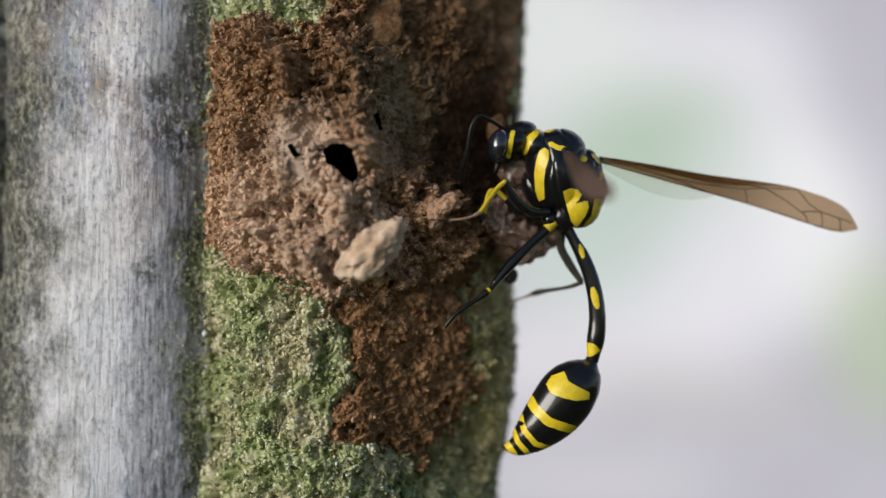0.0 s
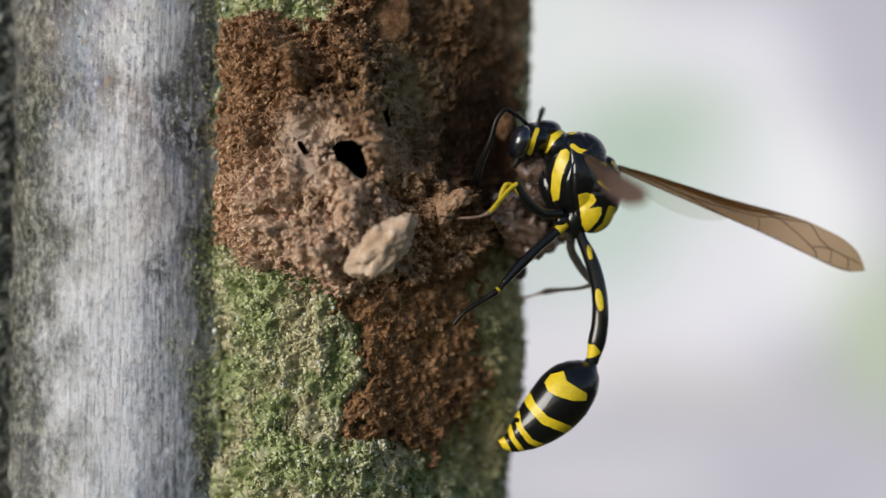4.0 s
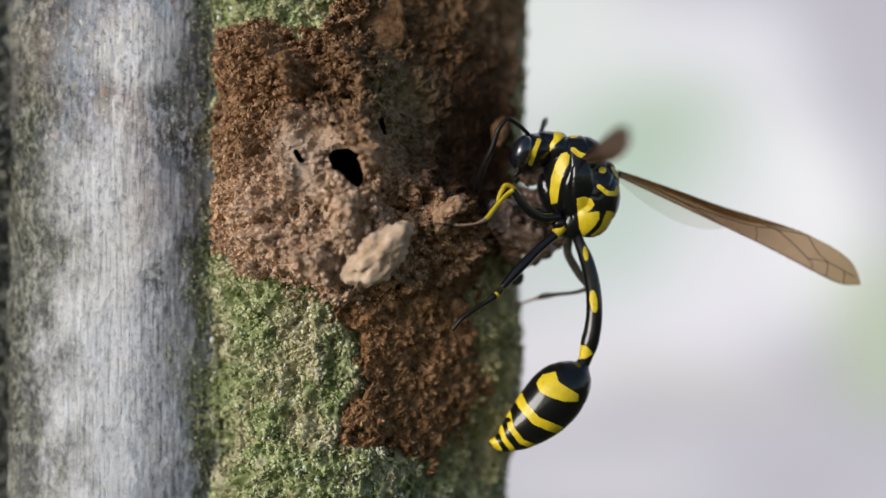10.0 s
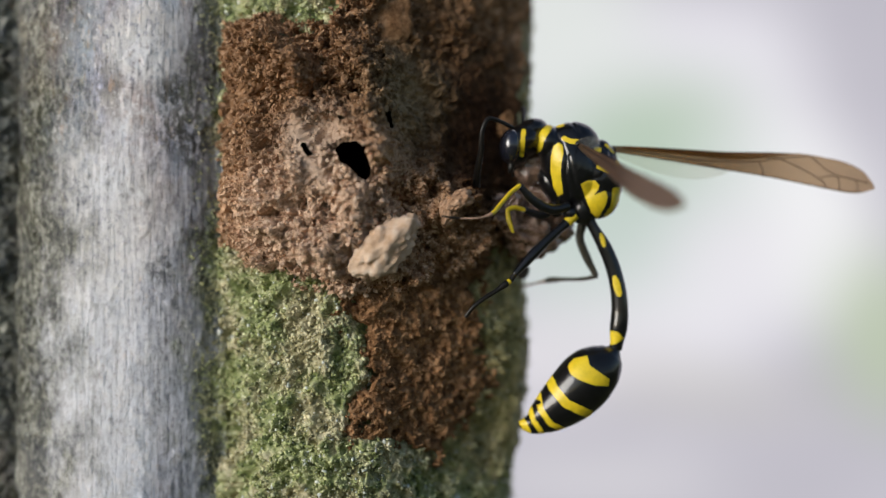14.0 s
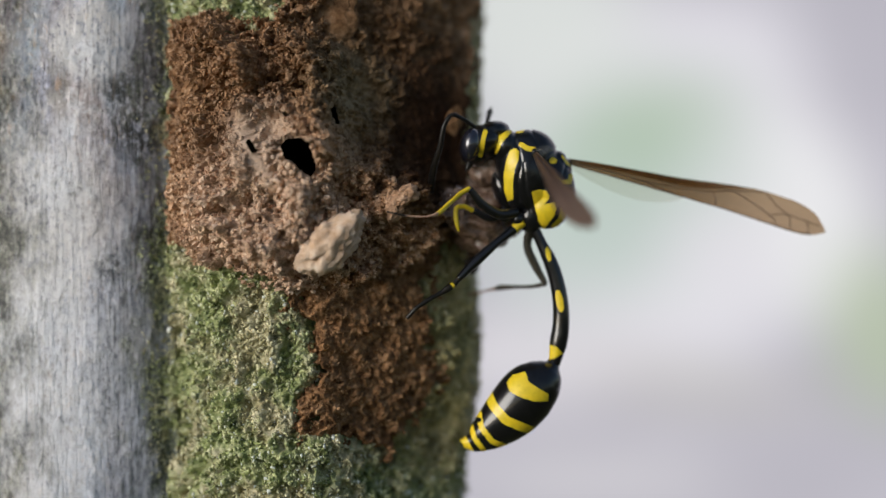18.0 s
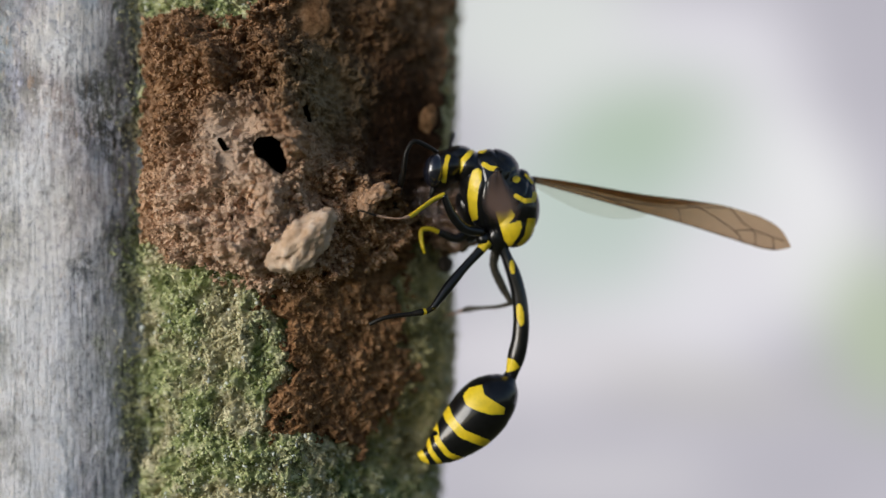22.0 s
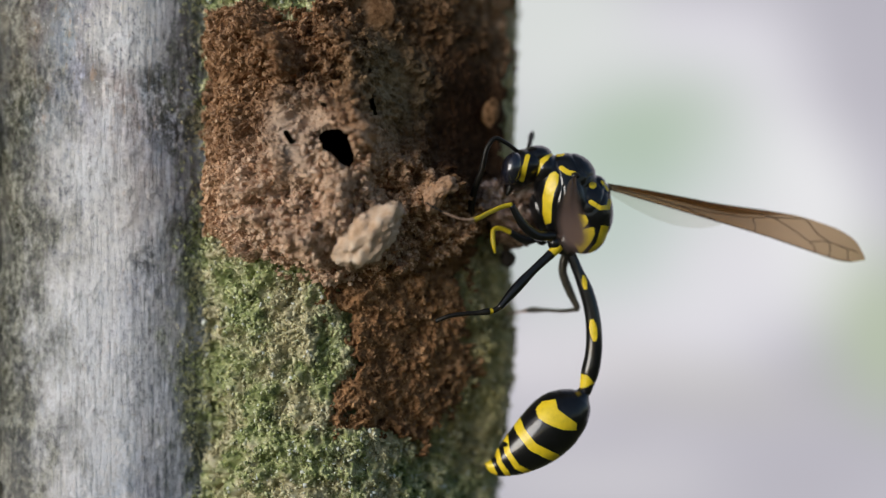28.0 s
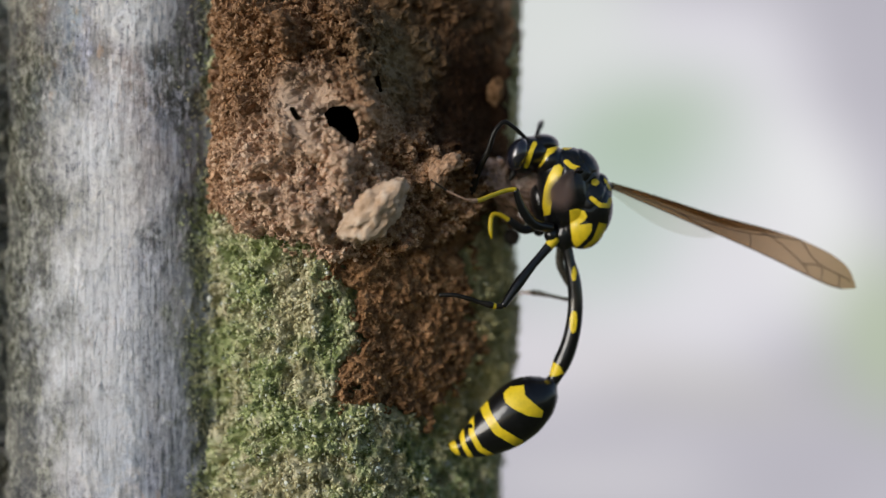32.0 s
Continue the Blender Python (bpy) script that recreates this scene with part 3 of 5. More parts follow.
def moss_lift(p, s, z):
    q = np.stack([s, z], 1)
    c = np.stack([s, z, 0 * s], 1)
    out = 0.8 * fbm(c * 0.35, 3, 41) + 1.25 * fbm(c * 1.1, 4, 43, 0.68) + 0.35 * grains(q * 1.7 + 0.9 * fbm(c, 2, 2)[:, None], 5) + 0.2 * grains(q * 4.1, 6)
    w = plan(p)
    for u, v, ru, rv, deep in ((745, 800, 60, 80, 1.8), (603, 640, 32, 42, 1.3), (478, 528, 12, 26, 1.0), (395, 600, 20, 30, 0.7), (350, 760, 20, 40, 0.8)):
        out = out - deep * np.exp(-((w[:, 0] - u) / ru) ** 2 - ((w[:, 1] - v) / rv) ** 2)
    under = np.maximum(inside(plan(p), NEST), inside(plan(p), SOIL))
    out = out * (1 - 0.8 * smooth(under, 0, 15)) - 0.9 * smooth(under, 2, 18)
    out = out * (1 - 0.65 * smooth(p[:, 0], 0.0, 3.2))
    cave = inside(plan(p), HOLE)
    cave = np.maximum(cave, inside(plan(p), PIT))
    cave = np.maximum(cave, inside(plan(p), SLIT))
    return out - 7.0 * smooth(cave, -60, -15)


def column(name, cols, lift, mat, parent, label):
    p, _, _ = stem_points(cols, lift)
    ob = mesh_of(name, world_mm(p), grid_faces(len(ZS), len(cols)), mat, parent, label)
    return ob, p


stem = thing("tree_trunk", "slender upright fluted trunk, grey bark beside a mossy side", "tree trunk")
GROOVE = int(np.argmin(np.abs(SECTION[:, 0] + 34.7)))
side_cols, left_cols, right_cols = np.arange(0, GROOVE + 2), np.arange(GROOVE, SPLIT + 3), np.arange(SPLIT, len(SECTION))
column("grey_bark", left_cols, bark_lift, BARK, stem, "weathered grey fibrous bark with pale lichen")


def side_lift(p, s, z):
    k = smooth(p[:, 0], -38.5, -34.9)
    return bark_lift(p, s, z) * k + 0.6 * moss_lift(p, s, z) * (1 - k)


column("dark_bark", side_cols, side_lift, BARK, stem, "dark mossy bark beyond the groove")
_, MOSSY = column("mossy_bark", right_cols, moss_lift, MOSS_SKIN, stem, "green mossy side of the trunk")


def plain_stem():
    """The trunk above and below the nest, and its back."""
    f = SECTION[::12]
    back = np.radians(np.linspace(8, 172, 26))
    ring = np.concatenate([f, np.stack([-26 + 28 * np.cos(back), 23 + 16 * np.sin(back)], 1)])
    n = len(ring)
    for name, z0, z1, mat in (("lower_trunk", -1200, -24.5, BARK), ("upper_trunk", 24.4, 1500, BARK)):
        zs = np.linspace(z0, z1, 60)
        v = np.concatenate([np.column_stack([ring, np.full(n, z)]) for z in zs])
        v[:, 0] += bulge(v[:, 0], v[:, 2])
        v[:, :2] += 0.8 * np.stack([fbm(v * 0.05, 3, 4), fbm(v * 0.05, 3, 8)], 1)
        i = np.arange(60 * n).reshape(60, n)
        j = np.roll(i, -1, axis=1)
        faces = np.stack([i[:-1], j[:-1], j[1:], i[1:]], -1).reshape(-1, 4).tolist()
        faces.append(list(i[-1]))
        mesh_of(name, world_mm(v), faces, mat, stem)
    b = ring[len(f) - 2:]
    b = np.concatenate([b, ring[:2]])
    zs = np.linspace(-24.6, 24.6, 20)
    v = np.concatenate([np.column_stack([b, np.full(len(b), z)]) for z in zs])
    mesh_of("back_bark", world_mm(v), grid_faces(20, len(b)), BARK, stem)


plain_stem()


# ---- the mud nest, laid over the mossy lobe ----
def patch(outline, thick, name, mat, parent, label, holes=(), torn=25):
    """A crust of uneven thickness over the mossy lobe, inside an outline on the sheet."""
    sec, arc = section(0.072)
    cols = np.flatnonzero(sec[:, 0] > -20.9)
    hi, lo = (441 - min(v for _, v in outline)) / 24 * 1.1 + 1, (441 - max(v for _, v in outline)) / 24 * 1.1 - 1
    zs = np.arange(max(lo, -24.4), min(hi, 24.3), 0.072)
    p, nrm, s = stem_points(cols, lambda q, s, z: 0 * s, (sec, arc, outward(sec)), zs)
    uv = plan(p)
    ragged = torn * fbm(np.stack([s * 1.1, p[:, 2] * 1.1, 0 * s], 1), 4, 77, 0.6)
    sd = inside(uv, outline) + ragged
    h = thick(p, s, p[:, 2], uv, sd)
    q = np.stack([p[:, 0] + nrm[:, 0] * h, p[:, 1] + nrm[:, 1] * h, p[:, 2]], 1)
    keep = sd > -5
    uq = plan(q)
    for hole in holes:
        keep &= inside(uq, hole) + 2.5 * fbm(np.stack([s * 3, p[:, 2] * 3, 0 * s], 1), 3, 8) < 0
    f = grid_faces(len(zs), len(cols), keep)
    v, f = compact(q, f)
    ob = mesh_of(name, world_mm(v), f, mat, parent, label)
    return ob, q, nrm, sd, keep


def nest_thick(p, s, z, uv, sd):
    c = np.stack([s, z, 0 * s], 1)
    q = np.stack([s, z], 1)

    def bell(u, v, ru, rv):
        return np.exp(-((uv[:, 0] - u) / ru) ** 2 - ((uv[:, 1] - v) / rv) ** 2)

    lee = smooth(uv[:, 0], 585, 640) * smooth(-uv[:, 1], -340, -250)
    rough = (1 - 0.6 * lee) * (1 - 0.72 * smooth(-uv[:, 0], -450, -345))
    a, e = np.array([452.0, 205.0]), np.array([62.0, 122.0])
    t = np.clip(((uv - a) @ e) / (e @ e), 0, 1)
    ridge = np.exp(-(np.hypot(*(uv - a - t[:, None] * e).T) / 21) ** 2)
    crest = np.exp(-((uv[:, 0] - np.interp(uv[:, 1], [60, 140, 215], [556, 578, 588])) / 15) ** 2) * smooth(uv[:, 1], 40, 90) * smooth(-uv[:, 1], -250, -215)
    rough *= (1 - 0.88 * ridge) * (1 - 0.85 * bell(508, 224, 36, 32))
    h = -0.3 + 0.75 * ridge + 0.8 * crest - 0.9 * bell(655, 150, 50, 110) + 1.5 * smooth(sd, -4, 26) + 1.5 * bell(510, 330, 150, 140) + 0.6 * bell(450, 90, 100, 60)
    h -= 2.3 * bell(785, 225, 80, 130) + 0.7 * bell(420, 190, 60, 40) + 0.45 * bell(510, 225, 45, 40)
    h += 0.9 * bell(600, 330, 70, 40) + 0.9 * bell(470, 440, 60, 35) + 0.7 * bell(640, 30, 45, 40)
    h += 1.1 * bell(600, 240, 22, 40) + 0.7 * bell(735, 345, 40, 30)
    warp = np.stack([fbm(c * 1.3, 3, 4), fbm(c * 1.3, 3, 94)], 1)
    pits = np.clip(0.12 - np.abs(fbm(c * 0.9, 4, 71)), 0, 1)
    h += rough * (1.3 * fbm(c * 1.15, 3, 66) + 2.6 * fbm(c * 0.5, 4, 51, 0.64) + 0.42 * grains(q * 1.5 + 1.9 * warp, 13) + 0.28 * grains(q * 4.4 + 2.4 * warp, 14)
                  + 1.0 * fbm(c * 2.3, 4, 58, 0.72) - 6.0 * pits * (1 - bell(585, 250, 60, 55)))
    h += 0.3 * np.exp(-((inside(uv, HOLE) + 5) / 5) ** 2)
    h = np.maximum(h, 0.25 * smooth(sd, 0, 20) - 0.3 * smooth(-sd, -2, 6) + 0.3 * fbm(c * 3, 3, 8))
    h = np.where(h > 0, h * (1 - 0.6 * smooth(uv[:, 0], 770, 850)) * (1 - 0.45 * smooth(-uv[:, 0], -375, -320)), h)
    return h


def soil_thick(p, s, z, uv, sd):
    c = np.stack([s, z, 0 * s], 1)
    q = np.stack([s, z], 1)
    return -0.1 + 0.75 * smooth(sd, -4, 22) + 0.9 * fbm(c * 0.7, 4, 61, 0.6) + 0.12 * grains(q * 2.3 + 1.5 * fbm(c * 1.3, 3, 3)[:, None], 23) + 0.45 * fbm(c * 2.6, 4, 24, 0.65)


nest = thing("mud_nest", "rough brown mud nest with a dark hole, on the mossy trunk", "wasp nest")
crust, CRUST, CRUST_N, CRUST_SD, CRUST_KEEP = patch(NEST, nest_thick, "mud_crust", MUD, nest, "crumbly dry brown mud wall", (HOLE, PIT, SLIT, DOT), 42)
soil, SOILP, SOIL_N, SOIL_SD, SOIL_KEEP = patch(SOIL, soil_thick, "soil_smear", SMEAR, nest, "darker brown earth smeared over the moss", (), 55)


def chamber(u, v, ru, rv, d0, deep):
    """A hollow cell behind an opening, its inner shade put into a near-black colour."""
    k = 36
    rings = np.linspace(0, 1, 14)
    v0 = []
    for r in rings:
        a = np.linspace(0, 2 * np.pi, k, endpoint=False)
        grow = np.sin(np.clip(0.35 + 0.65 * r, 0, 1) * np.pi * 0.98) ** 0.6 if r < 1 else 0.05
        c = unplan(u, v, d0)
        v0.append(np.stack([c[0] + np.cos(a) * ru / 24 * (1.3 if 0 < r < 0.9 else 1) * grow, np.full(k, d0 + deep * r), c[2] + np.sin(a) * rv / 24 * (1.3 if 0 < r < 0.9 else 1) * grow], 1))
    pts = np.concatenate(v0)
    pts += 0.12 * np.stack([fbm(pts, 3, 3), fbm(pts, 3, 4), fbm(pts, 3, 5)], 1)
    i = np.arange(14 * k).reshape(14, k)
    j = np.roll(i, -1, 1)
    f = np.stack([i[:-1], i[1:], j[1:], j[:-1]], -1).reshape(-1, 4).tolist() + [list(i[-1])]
    return mesh_of("brood_cell", world_mm(pts), f, CELL, nest, "hollow mud cell behind the hole, its shade in the colour")


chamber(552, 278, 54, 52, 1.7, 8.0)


def lump(name, u, v, d, ru, rv, rd, tilt, mat, parent, label, seed, amp=0.22, bumps=0.06):
    """An uneven rounded lump; sizes on the sheet."""
    bm = bmesh.new()
    bmesh.ops.create_icosphere(bm, subdivisions=5, radius=1)
    p = np.array([q.co[:] for q in bm.verts])
    f = np.array([[q.index for q in g.verts] for g in bm.faces])
    bm.free()
    p = p * (1 + amp * 2 * fbm(p * 1.1 + seed, 3, seed) + bumps * 2 * fbm(p * 5 + seed, 4, seed + 3))[:, None]
    p = p * np.array([ru, rd, rv]) / 24
    a = radians(tilt)
    p = np.stack([p[:, 0] * math.cos(a) - p[:, 2] * math.sin(a), p[:, 1], p[:, 0] * math.sin(a) + p[:, 2] * math.cos(a)], 1)
    return mesh_of(name, world_mm(p + unplan(u, v, d)), f, mat, parent, label)


lump("clay_lump", 609, 430, -1.2, 68, 38, 30, 42, CLAY, nest, "pale rounded lump of dry clay", 3, 0.25, 0.14)
lump("clay_lump", 500, 452, -0.3, 28, 20, 20, 10, MUD, nest, "small brown clay lump", 9)
lump("mud_rim", 738, 348, 0.4, 25, 18, 16, 32, RIM, nest, "torn rim of dried mud", 12, 0.4, 0.14)
lump("mud_rim", 722, 366, 0.6, 15, 22, 14, -15, RIM, nest, "torn rim of dried mud", 15, 0.4, 0.14)
# dark soil colour on this point stands in for the shade on it
lump("mud_point", 827, 211, 8.5, 16, 25, 16, -8, SMEAR, nest, "small upright point of clay", 18, 0.3, 0.08)
lump("wet_mud", 868, 398, 7.6, 66, 52, 66, -20, WET, nest, "wet brown mud at the rim being built", 21, 0.32, 0.14)
lump("wet_mud", 828, 365, 6.5, 36, 36, 44, 10, WET, nest, "wet brown mud at the rim being built", 27, 0.35, 0.16)
lump("wet_mud", 898, 402, 7.8, 44, 32, 42, 15, WET, nest, "wet brown mud at the rim being built", 29, 0.3, 0.14)
lump("wet_mud", 893, 374, 8.4, 46, 44, 40, 5, WET, nest, "wet brown mud at the rim being built", 31, 0.3, 0.14)
lump("wet_mud", 880, 350, 8.2, 42, 34, 38, -15, WET, nest, "wet brown mud at the rim being built", 35, 0.3, 0.14)
lump("wet_mud", 905, 338, 7.2, 30, 34, 30, 20, WET, nest, "wet brown mud at the rim being built", 41, 0.32, 0.16)
lump("scale_of_mud", 612, 26, 3.9, 44, 44, 12, 15, MUD, nest, "smooth flake of mud", 33, 0.2, 0.05)
lump("scale_of_mud", 385, 135, 2.75, 50, 16, 12, 40, MUD, nest, "smooth flake of mud", 39, 0.25, 0.06)
seed = lump("seed_pod", 855, 470, 8.5, 15, 16, 15, 0, SEED, None, "", 44, 0.12, 0.05)
tagged(seed, "small dark round seed pod on the mossy edge", "seed pod")


def crumbs(name, pts, nrm, ok, count, lo, hi, mat, parent, label, seed):
    rng = np.random.default_rng(seed)
    idx = rng.choice(np.flatnonzero(ok), count)
    size = lo + (hi - lo) * rng.random(count) ** 1.9
    c = pts[idx] + np.column_stack([nrm[idx, 0], nrm[idx, 1], 0 * size]) * (size * 0.45)[:, None] + rng.normal(0, 0.06, (count, 3))
    v, f = scatter(c, size, seed)
    ob = mesh_of(name, world_mm(v), f, mat, parent, label, parent is None)
    ob["kind"] = "stuff"
    if parent is None:
        ob["category"] = "moss"
    return ob


_uv = plan(CRUST)
_calm = 0.97 * smooth(_uv[:, 0], 585, 640) * smooth(-_uv[:, 1], -340, -250)
_a, _e = np.array([452.0, 205.0]), np.array([62.0, 122.0])
_t = np.clip(((_uv - _a) @ _e) / (_e @ _e), 0, 1)
_calm = np.maximum(_calm, 0.95 * np.exp(-(np.hypot(*(_uv - _a - _t[:, None] * _e).T) / 26) ** 4))
_calm = np.maximum(_calm, 0.95 * np.exp(-(((_uv[:, 0] - 508) / 42) ** 2 + ((_uv[:, 1] - 224) / 36) ** 2) ** 2))
_seen = (np.abs(CRUST[:, 2]) < 25) & CRUST_KEEP & (CRUST_SD > -3)
for _h in (HOLE, PIT, SLIT):
    _seen &= inside(_uv, _h) < -5
crumbs("loose_mud", CRUST, CRUST_N, _seen & (np.random.default_rng(3).random(len(CRUST)) > _calm), 46000, 0.035, 0.17, CRUMBS, nest, "loose brown mud crumbs", 4)
crumbs("loose_soil", SOILP, SOIL_N, SOIL_KEEP & (SOIL_SD > -3), 4500, 0.035, 0.13, SMEAR_CRUMBS, nest, "loose dark soil crumbs", 6)

def loose_pieces(pts, nrm, ok, count, seed):
    """Larger crumbs that can be told apart, on a few shared meshes."""
    rng = np.random.default_rng(seed)
    shapes = []
    bm = bmesh.new()
    bmesh.ops.create_icosphere(bm, subdivisions=2, radius=1)
    b = np.array([q.co[:] for q in bm.verts])
    bf = np.array([[q.index for q in g.verts] for g in bm.faces])
    bm.free()
    for k in range(6):
        v = b * (1 + 1.1 * fbm(b * 1.4 + 9 * k, 3, k))[:, None] * rng.uniform(0.7, 1.25, 3)
        me = bpy.data.meshes.new("crumb")
        me.from_pydata((v * MM).tolist(), [], bf.tolist())
        me.materials.append(MUD)
        shapes.append(me)
    for i in rng.choice(np.flatnonzero(ok), count):
        ob = new("crumb", shapes[int(rng.integers(6))])
        ob.parent = nest
        size = 0.11 + 0.2 * rng.random() ** 2
        p = pts[i] + np.array([nrm[i, 0], nrm[i, 1], 0]) * size * 0.3
        ob.location = world_mm(p[None])[0]
        ob.rotation_euler = rng.uniform(0, 6.28, 3)
        ob.scale = (size, size, size)


loose_pieces(CRUST, CRUST_N, _seen & (_calm < 0.3) & (_uv[:, 0] < 760), 260, 31)

# moss tufts over the bare part of the mossy lobe
_p, _n, _s = stem_points(right_cols, lambda q, s, z: 0 * s)
_uv = plan(_p)
_bare = (inside(_uv, NEST) < 6) & (inside(_uv, SOIL) < 4 + 45 * np.random.default_rng(12).random(len(_uv)) ** 3) & (np.abs(_p[:, 2]) < 24.4)
_clump = fbm(np.stack([_s * 0.8, _p[:, 2] * 0.8, 0 * _s], 1), 4, 91) + 0.65 > np.random.default_rng(8).random(len(_p)) * 0.9
_edge = np.random.default_rng(21).random(len(_p)) > 0.8 * smooth(_p[:, 0], 0.8, 3.2)
crumbs("moss", MOSSY, _n, _bare & _clump & _edge, 60000, 0.035, 0.175, MOSS, None, "low grainy green and tan moss covering the trunk", 10)
# a few greenish grains on the bark by the crease
_p2, _n2, _s2 = stem_points(left_cols, bark_lift)
_w = smooth(_p2[:, 0], -23.5, -20.3) ** 3
crumbs("moss", _p2, _n2, np.random.default_rng(9).random(len(_p2)) < 0.5 * _w * (0.3 + smooth(fbm(_p2 * 0.3, 3, 3), -0.1, 0.2)), 12000, 0.02, 0.085, MOSS, None, "scattered green moss grains on grey bark", 11)


# ---- the wasp, drawn on the same sheet at its own depth ----
DEEP, STEP = 5.0, 1.041 / 24
ROOT_U, ROOT_V = 985, 355


def body(u, v, e=0.0):
    """Sheet to the wasp's own millimetres: e is the depth behind its middle."""
    return np.array([(u - ROOT_U) * STEP, e, (ROOT_V - v) * STEP])


def sheet(p):
    """Wasp millimetres back to the sheet."""
    return np.stack([ROOT_U + p[:, 0] / STEP, ROOT_V - p[:, 2] / STEP], 1)


def spline(points, n):
    """A smooth curve through points, n samples."""
    p = np.array(points, float)
    d = np.concatenate([[0], np.cumsum(np.linalg.norm(np.diff(p[:, :3], axis=0), axis=1))])
    t = np.linspace(0, d[-1], n)
    m = np.gradient(p, d, axis=0)
    i = np.clip(np.searchsorted(d, t) - 1, 0, len(d) - 2)
    h = (d[i + 1] - d[i])[:, None]
    s = ((t - d[i]) / (d[i + 1] - d[i]))[:, None]
    return (2 * s ** 3 - 3 * s ** 2 + 1) * p[i] + (s ** 3 - 2 * s ** 2 + s) * h * m[i] + (3 * s ** 2 - 2 * s ** 3) * p[i + 1] + (s ** 3 - s ** 2) * h * m[i + 1]


def tube(points, n=40, sides=18, flat=1.0, ripple=0.0, seed=1):
    """A round body along a curve; points are u, v, e, radius on the sheet. Returns vertices and faces in wasp millimetres, and the share along it."""
    c = spline([(*body(u, v, e), r * STEP) for u, v, e, r in points], n)
    pos, rad = c[:, :3], np.maximum(c[:, 3], 0.01)
    tan = np.gradient(pos, axis=0)
    tan /= np.linalg.norm(tan, axis=1)[:, None]
    side = np.cross(tan, np.array([0, 1.0, 0]))
    side /= np.linalg.norm(side, axis=1)[:, None] + 1e-9
    up = np.cross(side, tan)
    a = np.linspace(0, 2 * np.pi, sides, endpoint=False)
    ring = pos[:, None] + rad[:, None, None] * (np.cos(a)[None, :, None] * side[:, None] + flat * np.sin(a)[None, :, None] * up[:, None])
    v = ring.reshape(-1, 3)
    if ripple:
        v = v + ripple * np.stack([fbm(v * 2.5, 3, seed), fbm(v * 2.5, 3, seed + 1), fbm(v * 2.5, 3, seed + 2)], 1)
    i = np.arange(n * sides).reshape(n, sides)
    j = np.roll(i, -1, 1)
    f = np.stack([i[:-1], i[1:], j[1:], j[:-1]], -1).reshape(-1, 4)
    f = f.tolist() + [list(i[0]), list(i[-1][::-1])]
    return v, f, np.repeat(np.linspace(0, 1, n), sides)


def middle(v, f):
    return np.array([v[list(g)].mean(0) for g in f])


def stroke(uv, line, half):
    best = np.full(len(uv), 1e9)
    for a, b in zip(line[:-1], line[1:]):
        a, b = np.array(a, float), np.array(b, float)
        e, r = b - a, uv - a
        t = np.clip((r @ e) / (e @ e), 0, 1)
        best = np.minimum(best, np.hypot(*(r - t[:, None] * e).T))
    return best < half


def oval(uv, u, v, ru, rv):
    return ((uv[:, 0] - u) / ru) ** 2 + ((uv[:, 1] - v) / rv) ** 2 < 1


def part(name, v, f, mats, parent, origin, label="", slots=None):
    """A mesh part of the wasp; origin is its own turning point in wasp millimetres, under a parent whose origin is given in the same way."""
    ob = mesh_of(name, (np.asarray(v) - origin) * MM, f, mats, parent, label, True, slots)
    ob.location = Vector((np.asarray(origin) - np.array(parent.get("at", (0, 0, 0)))) * MM)
    ob["at"] = [float(x) for x in origin]
    return ob


def ball(level):
    bm = bmesh.new()
    bmesh.ops.create_icosphere(bm, subdivisions=level, radius=1)
    p = np.array([q.co[:] for q in bm.verts])
    f = np.array([[q.index for q in g.verts] for g in bm.faces])
    bm.free()
    return p, f


def blob_union(centre, ovals, level=6, soft=14.0):
    """A closed skin round several ellipsoids, seen from a common centre. Each: u, v, e, three radii on the sheet, tilt in degrees."""
    n, f = ball(level)
    r = []
    for u, v, e, ru, rv, rd, tilt in ovals:
        a = radians(tilt)
        turn = np.array([[math.cos(a), 0, math.sin(a)], [0, 1, 0], [-math.sin(a), 0, math.cos(a)]])
        size = np.array([ru, rd, rv]) * STEP
        o = ((centre - body(u, v, e)) @ turn.T) / size
        d = (n @ turn.T) / size
        A, B, Cc = (d * d).sum(1), (d * o).sum(1), (o * o).sum() - 1
        disc = B * B - A * Cc
        r.append(np.where(disc > 0, (-B + np.sqrt(np.maximum(disc, 0))) / A, 0.05))
    r = np.maximum(np.array(r), 0.05)
    m = r.max(0)
    rr = m + np.log(np.exp(soft * (r - m)).sum(0)) / soft
    return centre + n * rr[:, None], f


wasp = thing("wasp", "black and yellow potter wasp with a thin waist on its nest", "wasp")


def groove(v, lines, centre, half=3.5, deep=0.07):
    """Presses fine seams into a skin along lines on the sheet, on the near side, with a fine pitting all over."""
    uv = sheet(v)
    d = np.full(len(v), 99.0)
    for line in lines:
        for a, b in zip(line[:-1], line[1:]):
            a, b = np.array(a, float), np.array(b, float)
            e, r = b - a, uv - a
            t = np.clip((r @ e) / (e @ e), 0, 1)
            d = np.minimum(d, np.hypot(*(r - t[:, None] * e).T))
    out = v - centre
    out /= np.linalg.norm(out, axis=1)[:, None]
    h = deep * np.exp(-(d / half) ** 2) * (v[:, 1] < 0.6) - 0.018 * fbm(v * 4.0, 3, 7)
    return v - out * h[:, None]


